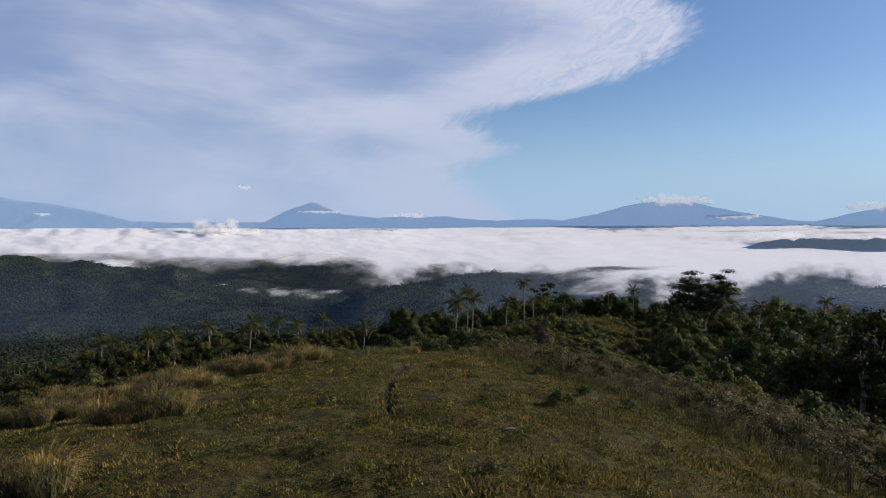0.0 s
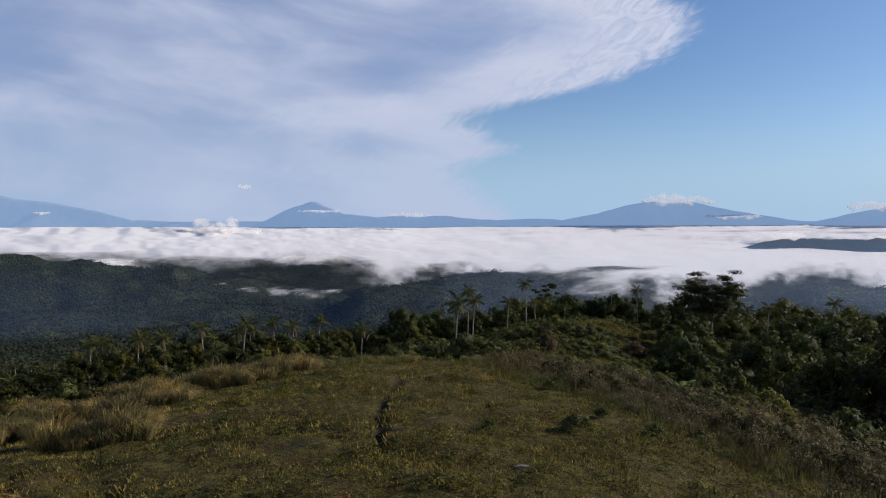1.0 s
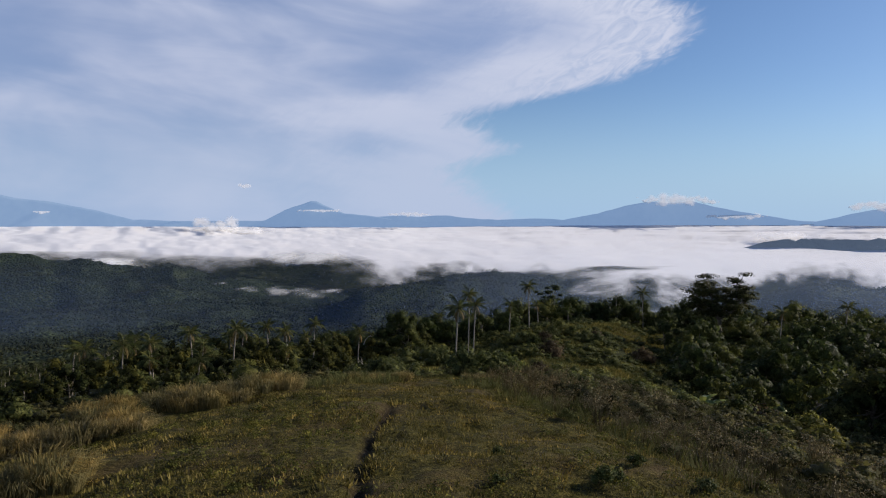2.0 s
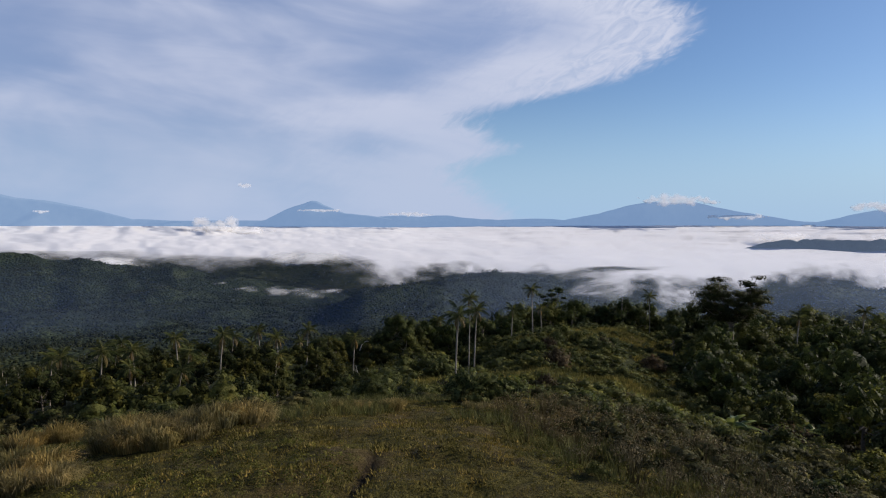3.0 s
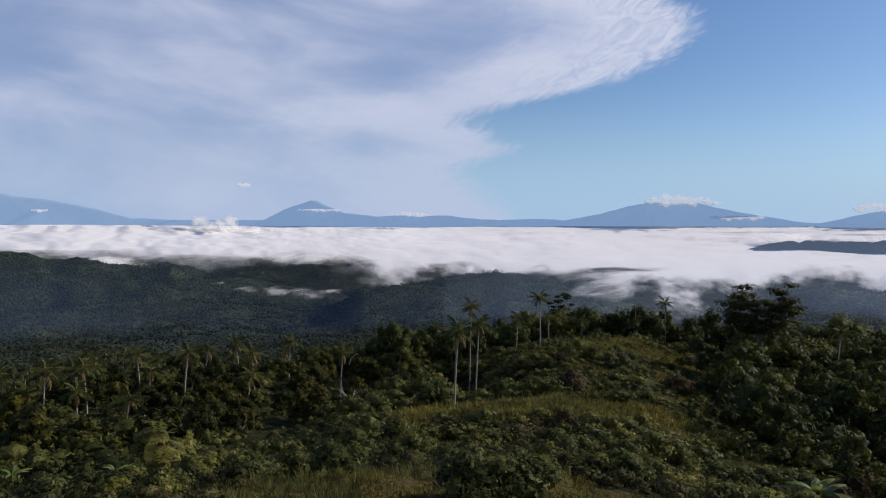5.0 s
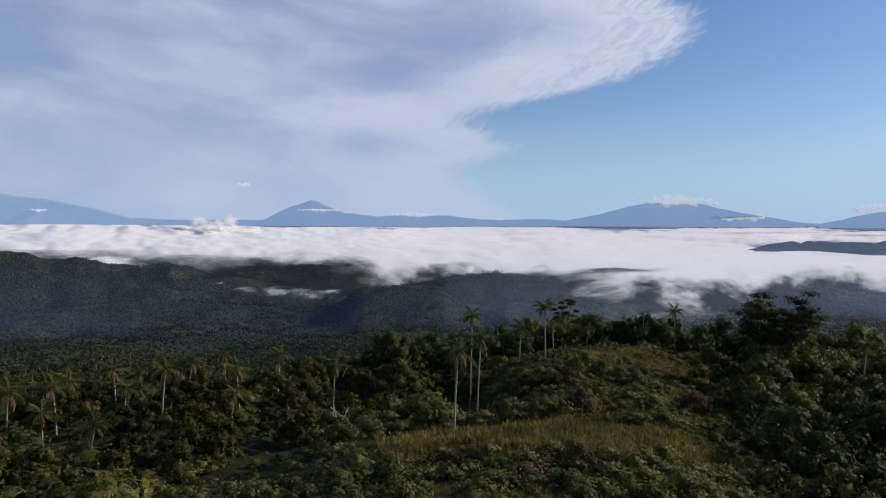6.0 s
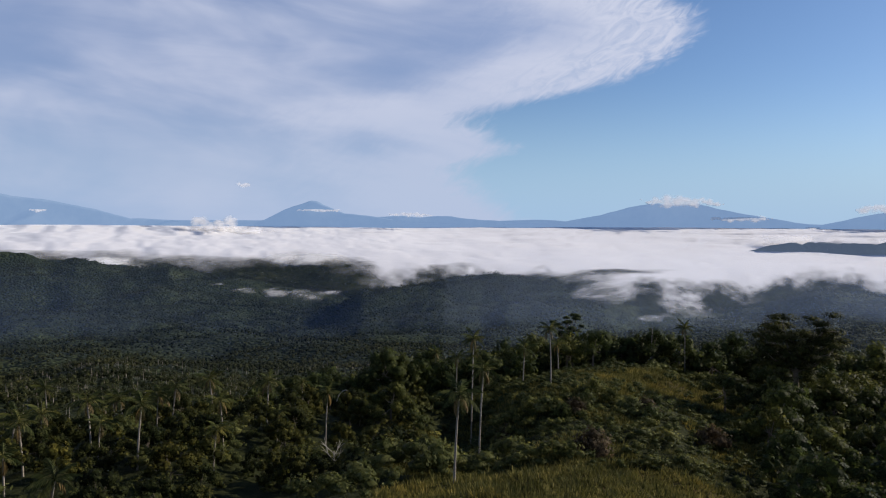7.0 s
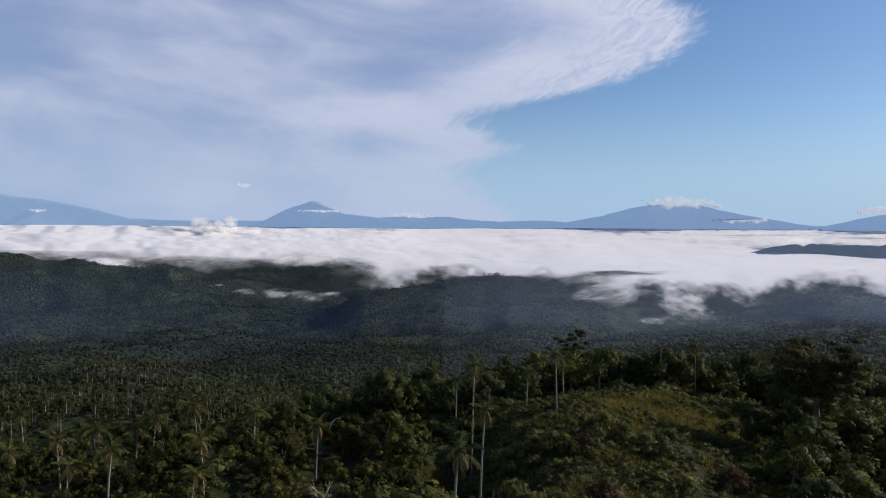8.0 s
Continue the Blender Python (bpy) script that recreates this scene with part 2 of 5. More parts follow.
def ground_mat():
    m, nt, bsdf, out = base_mat("hill_ground")
    at = nt.nodes.new("ShaderNodeAttribute")
    at.attribute_name = "meadow"
    big, mid, fin = tex(nt, 0.22, 5, 0.65), tex(nt, 1.5, 6, 0.7), tex(nt, 11.0, 4, 0.75)
    grass = ramp(nt, mid, [(0.34, (0.020, 0.018, 0.006)), (0.48, (0.050, 0.045, 0.012)), (0.60, (0.090, 0.078, 0.020)), (0.76, (0.15, 0.122, 0.038))])
    grass = mixc(nt, 1.0, grass, ramp(nt, fin, [(0.36, (0.30, 0.30, 0.30)), (0.62, (1.5, 1.45, 1.35))]), "MULTIPLY")
    brown = ramp(nt, fin, [(0.3, (0.034, 0.022, 0.009)), (0.7, (0.12, 0.080, 0.034))])
    grass = mixc(nt, ramp(nt, big, [(0.48, (0, 0, 0)), (0.66, (0.7, 0.7, 0.7))]), grass, brown)
    near = ramp(nt, tex(nt, 0.5, 6, 0.7), [(0.32, (0.008, 0.010, 0.003)), (0.5, (0.020, 0.024, 0.007)), (0.7, (0.042, 0.044, 0.014))])
    wood = ramp(nt, tex(nt, 0.11, 4, 0.75), [(0.38, (0.010, 0.014, 0.008)), (0.5, (0.024, 0.032, 0.017)), (0.66, (0.055, 0.064, 0.034))])
    hill = ramp(nt, tex(nt, 0.09, 4, 0.75), [(0.38, (0.011, 0.017, 0.010)), (0.5, (0.024, 0.034, 0.019)), (0.64, (0.050, 0.062, 0.034))])
    field = ramp(nt, tex(nt, 0.0045, 3, 0.6), [(0.62, (0, 0, 0)), (0.66, (0.8, 0.8, 0.8))])
    hill = mixc(nt, field, hill, (0.058, 0.070, 0.034))
    stand = ramp(nt, tex(nt, 0.007, 4, 0.6), [(0.36, (0.62, 0.66, 0.66)), (0.5, (0.95, 0.97, 0.92)), (0.66, (1.35, 1.30, 1.10))])
    hill = mixc(nt, 1.0, hill, stand, "MULTIPLY")
    wood = mixc(nt, 1.0, wood, stand, "MULTIPLY")
    hw = nt.nodes.new("ShaderNodeAttribute")
    hw.attribute_name = "hills"
    wood = mixc(nt, hw.outputs["Fac"], wood, hill)
    fw = nt.nodes.new("ShaderNodeAttribute")
    fw.attribute_name = "forest"
    col = mixc(nt, at.outputs["Fac"], mixc(nt, fw.outputs["Fac"], near, wood), grass)
    bare = nt.nodes.new("ShaderNodeAttribute")
    bare.attribute_name = "bare"
    col = mixc(nt, bare.outputs["Fac"], col, (0.022, 0.015, 0.009))
    nt.links.new(col, bsdf.inputs["Base Color"])
    bsdf.inputs["Roughness"].default_value = 0.95
    bsdf.inputs["Specular IOR Level"].default_value = 0.1
    bp = nt.nodes.new("ShaderNodeBump")
    bp.inputs["Strength"].default_value, bp.inputs["Distance"].default_value = 1.0, 0.4
    nt.links.new(mid, bp.inputs["Height"])
    # the crowns of the far woods
    crown = nt.nodes.new("ShaderNodeTexVoronoi")
    crown.inputs["Scale"].default_value = 0.11
    geo = nt.nodes.new("ShaderNodeNewGeometry")
    nt.links.new(geo.outputs["Position"], crown.inputs["Vector"])
    low = nt.nodes.new("ShaderNodeMath")
    low.operation = "MULTIPLY"
    nt.links.new(crown.outputs["Distance"], low.inputs[0]), nt.links.new(fw.outputs["Fac"], low.inputs[1])
    b2 = nt.nodes.new("ShaderNodeBump")
    b2.invert = True
    b2.inputs["Strength"].default_value, b2.inputs["Distance"].default_value = 1.0, 5.0
    nt.links.new(low.outputs[0], b2.inputs["Height"]), nt.links.new(bp.outputs[0], b2.inputs["Normal"])
    nt.links.new(b2.outputs[0], bsdf.inputs["Normal"])
    return m


M_GROUND = ground_mat()


def mist_mat(name, grain, lift, white=(0.93, 0.92, 0.95), rough=0.45, passing=0.30):
    """White vapour, as thick as the sheet's own vapour value says."""
    m, nt, bsdf, out = base_mat(name)
    nt.nodes.remove(bsdf)
    at = nt.nodes.new("ShaderNodeAttribute")
    at.attribute_name = "vapour"
    n1 = tex(nt, grain, 6, 0.6)
    n = nt.nodes.new("ShaderNodeMath")
    n.operation = "MULTIPLY_ADD"
    nt.links.new(n1, n.inputs[0])
    n.inputs[1].default_value = 2 * rough
    n.inputs[2].default_value = -rough
    s = nt.nodes.new("ShaderNodeMath")
    s.operation = "ADD"
    nt.links.new(at.outputs["Fac"], s.inputs[0]), nt.links.new(n.outputs[0], s.inputs[1])
    mr = nt.nodes.new("ShaderNodeMapRange")
    mr.interpolation_type = "SMOOTHSTEP"
    nt.links.new(s.outputs[0], mr.inputs[0])
    mr.inputs[1].default_value, mr.inputs[2].default_value = 0.05, 1.15
    df = nt.nodes.new("ShaderNodeBsdfDiffuse")
    df.inputs[0].default_value = (*white, 1)
    tl = nt.nodes.new("ShaderNodeBsdfTranslucent")
    tl.inputs[0].default_value = (*white, 1)
    body = nt.nodes.new("ShaderNodeMixShader")
    body.inputs[0].default_value = passing
    nt.links.new(df.outputs[0], body.inputs[1]), nt.links.new(tl.outputs[0], body.inputs[2])
    # light wanders inside vapour, so its shading is softer than its surface
    g = nt.nodes.new("ShaderNodeAttribute")
    g.attribute_name = "swell"
    nm = nt.nodes.new("ShaderNodeVectorMath")
    nm.operation = "MULTIPLY_ADD"
    nt.links.new(g.outputs["Vector"], nm.inputs[0])
    nm.inputs[1].default_value = (1 - lift, 1 - lift, 1 - lift)
    nm.inputs[2].default_value = (0.2 * lift, 0, lift)
    nz = nt.nodes.new("ShaderNodeVectorMath")
    nz.operation = "NORMALIZE"
    nt.links.new(nm.outputs[0], nz.inputs[0])
    nt.links.new(nz.outputs[0], df.inputs["Normal"])
    tp = nt.nodes.new("ShaderNodeBsdfTransparent")
    mx = nt.nodes.new("ShaderNodeMixShader")
    shown = body.outputs[0]
    nt.links.new(mr.outputs[0], mx.inputs[0]), nt.links.new(tp.outputs[0], mx.inputs[1]), nt.links.new(shown, mx.inputs[2])
    nt.links.new(mx.outputs[0], out.inputs[0])
    return m


M_FOG = mist_mat("fog", 0.010, 0.45, (0.83, 0.83, 0.88), 0.30, 0.12)
M_HEAP = mist_mat("fog_heap", 0.012, 0.62, (0.88, 0.88, 0.91), 0.70, 0.30)
M_PUFF = mist_mat("far_cloud", 0.02, 0.92, (0.84, 0.84, 0.86), 0.42, 0.45)
# The blue of distant air, put into the colour of thin sheets.
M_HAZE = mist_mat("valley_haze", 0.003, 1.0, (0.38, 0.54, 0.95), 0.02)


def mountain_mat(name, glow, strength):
    """Mountains tens of kilometres off: blue haze painted as glow, with slight slope shading."""
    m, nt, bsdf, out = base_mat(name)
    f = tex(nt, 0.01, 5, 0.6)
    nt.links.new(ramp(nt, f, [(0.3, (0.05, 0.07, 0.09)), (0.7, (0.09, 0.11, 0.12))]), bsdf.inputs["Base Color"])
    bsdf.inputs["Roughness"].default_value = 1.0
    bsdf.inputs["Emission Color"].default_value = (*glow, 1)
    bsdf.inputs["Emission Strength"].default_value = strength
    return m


# Emission colours are the haze of distance, not light the slopes give off.
M_MOUNT = mountain_mat("haze_blue_mountain", (0.175, 0.275, 0.46), 1.0)
M_ISLE = mountain_mat("haze_grey_hill", (0.085, 0.115, 0.17), 0.65)

# ---- shape of the land ----
Z0 = 11.0                                   # the first viewpoint's height over the datum
CENTRE = np.array([0.8, 40.0, Z0 + 3.0])    # the far distance is drawn together towards this point


def lattice(ix, iy, seed):
    n = (ix.astype(np.int64) * 374761393 + iy.astype(np.int64) * 668265263 + seed * 974634777) & 0xFFFFFFFF
    n = ((n ^ (n >> 13)) * 1274126177) & 0xFFFFFFFF
    n = ((n ^ (n >> 16)) * 1103515245) & 0xFFFFFFFF
    return ((n ^ (n >> 15)) & 0xFFFF) / 65535.0


def vnoise(x, y, seed=0):
    x, y = np.asarray(x, float), np.asarray(y, float)
    ix, iy = np.floor(x), np.floor(y)
    fx, fy = x - ix, y - iy
    fx, fy = fx * fx * (3 - 2 * fx), fy * fy * (3 - 2 * fy)
    a, b = lattice(ix, iy, seed), lattice(ix + 1, iy, seed)
    c, d = lattice(ix, iy + 1, seed), lattice(ix + 1, iy + 1, seed)
    return (a * (1 - fx) + b * fx) * (1 - fy) + (c * (1 - fx) + d * fx) * fy - 0.5


def fbm(x, y, size, octaves=4, seed=0, gain=0.5):
    s, amp = 0.0, 1.0
    for k in range(octaves):
        s = s + amp * vnoise(np.asarray(x) * 2 ** k / size + 17.3 * k, np.asarray(y) * 2 ** k / size - 9.1 * k, seed + k)
        amp *= gain
    return s


def sstep(v, a, b):
    t = np.clip((np.asarray(v, float) - a) / (b - a), 0, 1)
    return t * t * (3 - 2 * t)


RIDGE_Y = [-400, -60, 0, 30, 50, 70, 78, 85, 92, 110, 140, 165, 200, 235, 265, 300, 330, 360, 450, 700, 1150, 1700, 2200, 3000, 4500, 40000]
RIDGE_Z = [-60, -14, -10.6, -10.5, -11.9, -13.9, -14.9, -16.3, -18.0, -23.5, -29, -31.5, -35, -37, -41, -45, -51, -68, -112, -172, -235, -292, -318, -395, -470, -470]


def hump(x, y, cx, cy, h, rx, ry, turn=0.0, p=1.0):
    c, s = math.cos(radians(turn)), math.sin(radians(turn))
    a, b = ((x - cx) * c + (y - cy) * s) / rx, (-(x - cx) * s + (y - cy) * c) / ry
    return h * np.exp(-np.power(a * a + b * b, p))


# bearing, slope down to the crest line, distance, reach of the front and back slopes
RIDGES = [
    ((-0.75, -0.61, -0.57, -0.537, -0.487, -0.403, -0.35, -0.25, -0.12), (0.050, 0.0535, 0.0605, 0.057, 0.0675, 0.065, 0.077, 0.092, 0.108), 3500, 650, 500),
    ((-0.21, -0.15, -0.12, -0.087, -0.053, -0.012, 0.03, 0.08), (0.138, 0.122, 0.1005, 0.0935, 0.090, 0.0925, 0.102, 0.120), 2750, 480, 330),
    ((-0.02, 0.015, 0.055, 0.10, 0.18, 0.205, 0.23, 0.265, 0.30, 0.37), (0.095, 0.083, 0.079, 0.0775, 0.079, 0.073, 0.0665, 0.068, 0.078, 0.098), 3350, 650, 350),
    ((0.10, 0.17, 0.25, 0.31, 0.36), (0.118, 0.120, 0.124, 0.129, 0.140), 2450, 330, 250),
    ((0.44, 0.487, 0.53, 0.56, 0.60, 0.655, 0.80), (0.125, 0.108, 0.100, 0.0955, 0.098, 0.101, 0.095), 2500, 520, 420),
]


def crest(x, y, across, slope, far, front, back):
    """A wooded ridge across the view: slope is its height over its distance at each bearing x / y, far its distance."""
    u = x / np.maximum(y, 1.0)
    top = -np.interp(u, across, slope) * far
    w = np.where(y < far, front, back)
    inside = sstep(u, across[0] - 0.05, across[0]) * (1 - sstep(u, across[-1], across[-1] + 0.05))
    return top, np.exp(-np.abs((y - far) / w) ** 1.6) * inside


def land(x, y):
    """Height of the ground over the datum."""
    x, y = np.asarray(x, float), np.asarray(y, float)
    z = np.interp(y, RIDGE_Y, RIDGE_Z)
    axis = np.interp(y, [0, 80, 150, 230, 290, 400], [0, 0, 10, 35, 62, 90])
    d = x - axis
    near = 1 - sstep(y, 330, 600)
    left, right = np.maximum(-d, 0), np.maximum(d, 0)
    z = z - near * (11 * (1 - np.exp(-(left / 52) ** 2)) + 36 * sstep(left, 60, 260) + 10 * (1 - np.exp(-(right / 38) ** 2)) + 20 * sstep(right, 80, 300))
    # knolls on the spur
    z = z + hump(x, y, 40, 222, 3.5, 19, 34) + hump(x, y, 64, 266, 3.0, 24, 18) + hump(x, y, 5, 226, -10, 11, 30, -8) + hump(x, y, 9, 188, -5, 11, 28) + hump(x, y, 16, 150, 1.5, 18, 14) + hump(x, y, 130, 250, 6, 40, 50) + hump(x, y, -24, 196, -5, 14, 42) + hump(x, y, -84, 208, 8, 42, 70)
    # rolling valley
    w = sstep(y, 320, 900)
    z = z + w * (fbm(x, y, 420, 4, 3) * 70 + fbm(x, y, 1300, 2, 8) * 60)
    # wooded ridges before the fog, and low hills that break through it far out
    wig = fbm(x, y, 500, 3, 51) * 0.016
    for across, slope, far, front, back in RIDGES:
        top, k = crest(x, y, across, slope, far, front, back)
        z = np.maximum(z, z + (top + wig * 900 * (1 - k) - z) * k)
    r = np.hypot(x, y)
    rough = sstep(r, 1200, 2600)
    z = z + rough * (fbm(x, y, 380, 3, 20) * 46 + fbm(x, y, 120, 3, 21) * 27 + fbm(x, y, 26, 2, 31) * 9)
    soft = 1 - sstep(r, 90, 160)
    z = z + soft * (fbm(x, y, 9, 3, 5) * 0.55 + fbm(x, y, 2.2, 2, 6) * 0.52) + (1 - soft) * (fbm(x, y, 22, 3, 7) * 1.8 + fbm(x, y, 6.5, 2, 14) * 1.3 * (1 - sstep(r, 330, 420)))
    return z + Z0


def squash(p):
    """Draws the distance beyond 2.6 km together, so that thirty kilometres end at five, each point on its own line of sight."""
    v = p - CENTRE
    r = np.linalg.norm(v, axis=1)
    u = np.maximum(r - 2600.0, 0.0)
    k = np.where(r > 2600.0, (2600.0 + 2300.0 * u / (u + 3000.0)) / np.maximum(r, 1), 1.0)
    return CENTRE + v * k[:, None]


def meadow(x, y):
    """1 on the mown-looking grass of the mound and the clearings, 0 under scrub."""
    x, y = np.asarray(x, float), np.asarray(y, float)
    wob = fbm(x, y, 14, 3, 12) * 6
    east = 20 - (y - 38) * 0.43
    m = (1 - sstep(x + wob, east, east + 5)) * sstep(x + wob, -40, -33) * (1 - sstep(y + wob, 76, 82))
    for cx, cy, rx, ry in ((-1, 88, 11, 11), (8, 86, 9, 8), (12, 154, 20, 16), (34, 160, 16, 10), (62, 250, 26, 19), (20, 238, 13, 6), (-150, 330, 40, 18), (-152, 262, 26, 20)):
        q = ((x - cx) / rx) ** 2 + ((y - cy) / ry) ** 2 + wob * 0.08
        m = np.maximum(m, 1 - sstep(q, 0.7, 1.3))
    return m


def trodden(x, y):
    """The worn footpath over the mound."""
    x, y = np.asarray(x, float), np.asarray(y, float)
    line = -3.6 - 0.02 * (y - 50) + 0.35 * np.sin(y * 0.22)
    return np.exp(-((x - line) / 0.44) ** 2) * sstep(y, 36, 41) * (1 - sstep(y, 58, 66)) * (0.75 + vnoise(x * 0.9, y * 0.5, 33))


def sheet(name, verts, quads, mat, attrs=None, smooth=True):
    me = bpy.data.meshes.new(name)
    quads = np.asarray(quads, np.int32)
    n, k = quads.shape
    me.vertices.add(len(verts)), me.loops.add(n * k), me.polygons.add(n)
    me.vertices.foreach_set("co", np.asarray(verts, np.float32).ravel())
    me.loops.foreach_set("vertex_index", quads.ravel())
    me.polygons.foreach_set("loop_start", np.arange(0, n * k, k, dtype=np.int32))
    me.polygons.foreach_set("use_smooth", np.full(n, smooth))
    me.update(calc_edges=True)
    for key, val in (attrs or {}).items():
        val = np.asarray(val, np.float32)
        if val.ndim == 2:
            me.attributes.new(key, "FLOAT_VECTOR", "POINT").data.foreach_set("vector", val.ravel())
        else:
            me.attributes.new(key, "FLOAT", "POINT").data.foreach_set("value", val)
    me.materials.append(mat)
    return me


def polar(az, dist, ox, oy):
    a, r = np.meshgrid(np.radians(az), dist)
    x, y = ox + np.sin(a) * r, oy + np.cos(a) * r
    rows, cols = a.shape
    i = np.arange(rows * cols).reshape(rows, cols)
    q = np.stack([i[:-1, :-1], i[:-1, 1:], i[1:, 1:], i[1:, :-1]], -1).reshape(-1, 4)
    return x.ravel(), y.ravel(), q


az = np.concatenate([np.linspace(-180, -50, 60)[:-1], np.linspace(-47, 47, 390), np.linspace(50, 180, 60)[1:]])
dist = np.concatenate([[0.3], np.geomspace(4, 30, 18), np.geomspace(31, 170, 110)[1:], np.geomspace(172, 9000, 210), np.geomspace(9500, 33000, 12)])
gx, gy, gq = polar(az, dist, 0.0, 0.0)
gz = land(gx, gy) - 0.45 * trodden(gx, gy)
gv = squash(np.stack([gx, gy, gz], 1))
ground = new("ground", sheet("ground", gv, gq[:, ::-1], M_GROUND, {"meadow": meadow(gx, gy), "bare": trodden(gx, gy), "forest": sstep(np.hypot(gx, gy), 320, 800), "hills": sstep(np.hypot(gx, gy), 1200, 2200)}))
tagged(ground, "grassy hilltop running down into wooded valleys and hills", "hillside", kind="structure")


# ---- sea of fog ----
def fog_front(x, y):
    """Distance at which the fog's near edge lies, by bearing."""
    return np.interp(x / np.maximum(y, 1), [-0.9, -0.5, -0.35, -0.1, 0.05, 0.12, 0.18, 0.23, 0.28, 0.33, 0.40, 0.47, 0.9], [3700, 3600, 3320, 3150, 3150, 3000, 2720, 2380, 2090, 2070, 2250, 2700, 2850])


def billow(x, y):
    """Soft rolls of vapour that grow longer with distance."""
    r = np.maximum(np.hypot(x, y), 500.0)
    u, v = x / np.maximum(y, 1.0), 226.0 / r
    return fbm(u * 1000, v * 4200, 95, 5, 44, 0.55) + 0.6 * np.abs(fbm(u * 1000 + 300, v * 4200, 52, 3, 47))


def fog_top(x, y, heap=22.0):
    r = np.hypot(x, y)
    amp = sstep(r, 2200, 4500)
    z = -226 - sstep(r, 9000, 28000) * 8
    z = z + fbm(x, y, 1500, 2, 40) * 26 * amp
    z = z + fbm(x, y, 700, 3, 49) * heap * (0.35 + 0.65 * amp)
    u = x / np.maximum(y, 1)
    z = z + 115 * sstep(r, 5000, 14000) * sstep(u, -0.1, 0.35)
    z = z - (80 - 25 * sstep(u, 0.15, 0.22)) * (1 - sstep(y - fog_front(x, y), -100, 1000))
    return z + Z0


def swell(x, y, k):
    """Which way the rolls of the fog face."""
    r = np.hypot(x, y)
    e, d = 0.004 * r, 0.012 * r
    gx = (billow(x + e, y) - billow(x - e, y)) / 0.008
    gy = (billow(x, y + d) - billow(x, y - d)) / (2 * d) * r * r / 226.0
    n = np.stack([-k * gx, -k * 0.3 * gy, np.ones_like(x)], 1)
    return n / np.linalg.norm(n, axis=1)[:, None]


az = np.linspace(-46, 46, 560)
dist = np.concatenate([np.geomspace(1850, 9000, 190), np.geomspace(9200, 30000, 60)])
fx, fy, fq = polar(az, dist, 0.0, 0.0)
fz = fog_top(fx, fy)
dens = (fz - land(fx, fy)) / 70.0
dens = np.minimum(dens, (fy - fog_front(fx, fy) + fbm(fx / np.maximum(fy, 1) * 1000, 226.0 / np.hypot(fx, fy) * 3600, 75, 5, 48, 0.62) * 900) / (700.0 + 1100 * sstep(-fx / np.maximum(fy, 1), 0.02, 0.2)))
dens = np.clip(dens, -1, 2.0)
keep = (dens[fq] > -0.1).any(1)
fog = new("fog_sea", sheet("fog_sea", squash(np.stack([fx, fy, fz], 1)), fq[keep][:, ::-1], M_FOG, {"vapour": dens, "swell": swell(fx, fy, 0.0055)}))
tagged(fog, "white sea of fog filling the valleys between hills", "fog", kind="stuff")

# ---- thin blue sheets added for the air's haze, under the fog's level ----
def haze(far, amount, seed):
    """One valley sheet painted as blue haze, fading at the ground and fog's height."""
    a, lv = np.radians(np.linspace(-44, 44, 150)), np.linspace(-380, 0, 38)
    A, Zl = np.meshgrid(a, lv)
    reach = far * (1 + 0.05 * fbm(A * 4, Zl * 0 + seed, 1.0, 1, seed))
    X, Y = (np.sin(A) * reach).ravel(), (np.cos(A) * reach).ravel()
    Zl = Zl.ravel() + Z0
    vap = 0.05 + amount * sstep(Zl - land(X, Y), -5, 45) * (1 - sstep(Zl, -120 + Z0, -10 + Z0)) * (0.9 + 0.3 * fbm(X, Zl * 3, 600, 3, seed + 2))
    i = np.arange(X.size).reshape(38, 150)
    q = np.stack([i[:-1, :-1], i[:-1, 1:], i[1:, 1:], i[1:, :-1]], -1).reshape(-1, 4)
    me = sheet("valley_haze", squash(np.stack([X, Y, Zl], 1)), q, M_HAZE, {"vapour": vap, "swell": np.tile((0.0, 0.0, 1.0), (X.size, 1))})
    return tagged(new("valley_haze", me), "thin sheet coloured blue for the haze over the wooded valley", "haze", kind="stuff")


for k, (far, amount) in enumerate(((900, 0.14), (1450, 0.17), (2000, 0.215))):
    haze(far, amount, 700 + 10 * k)

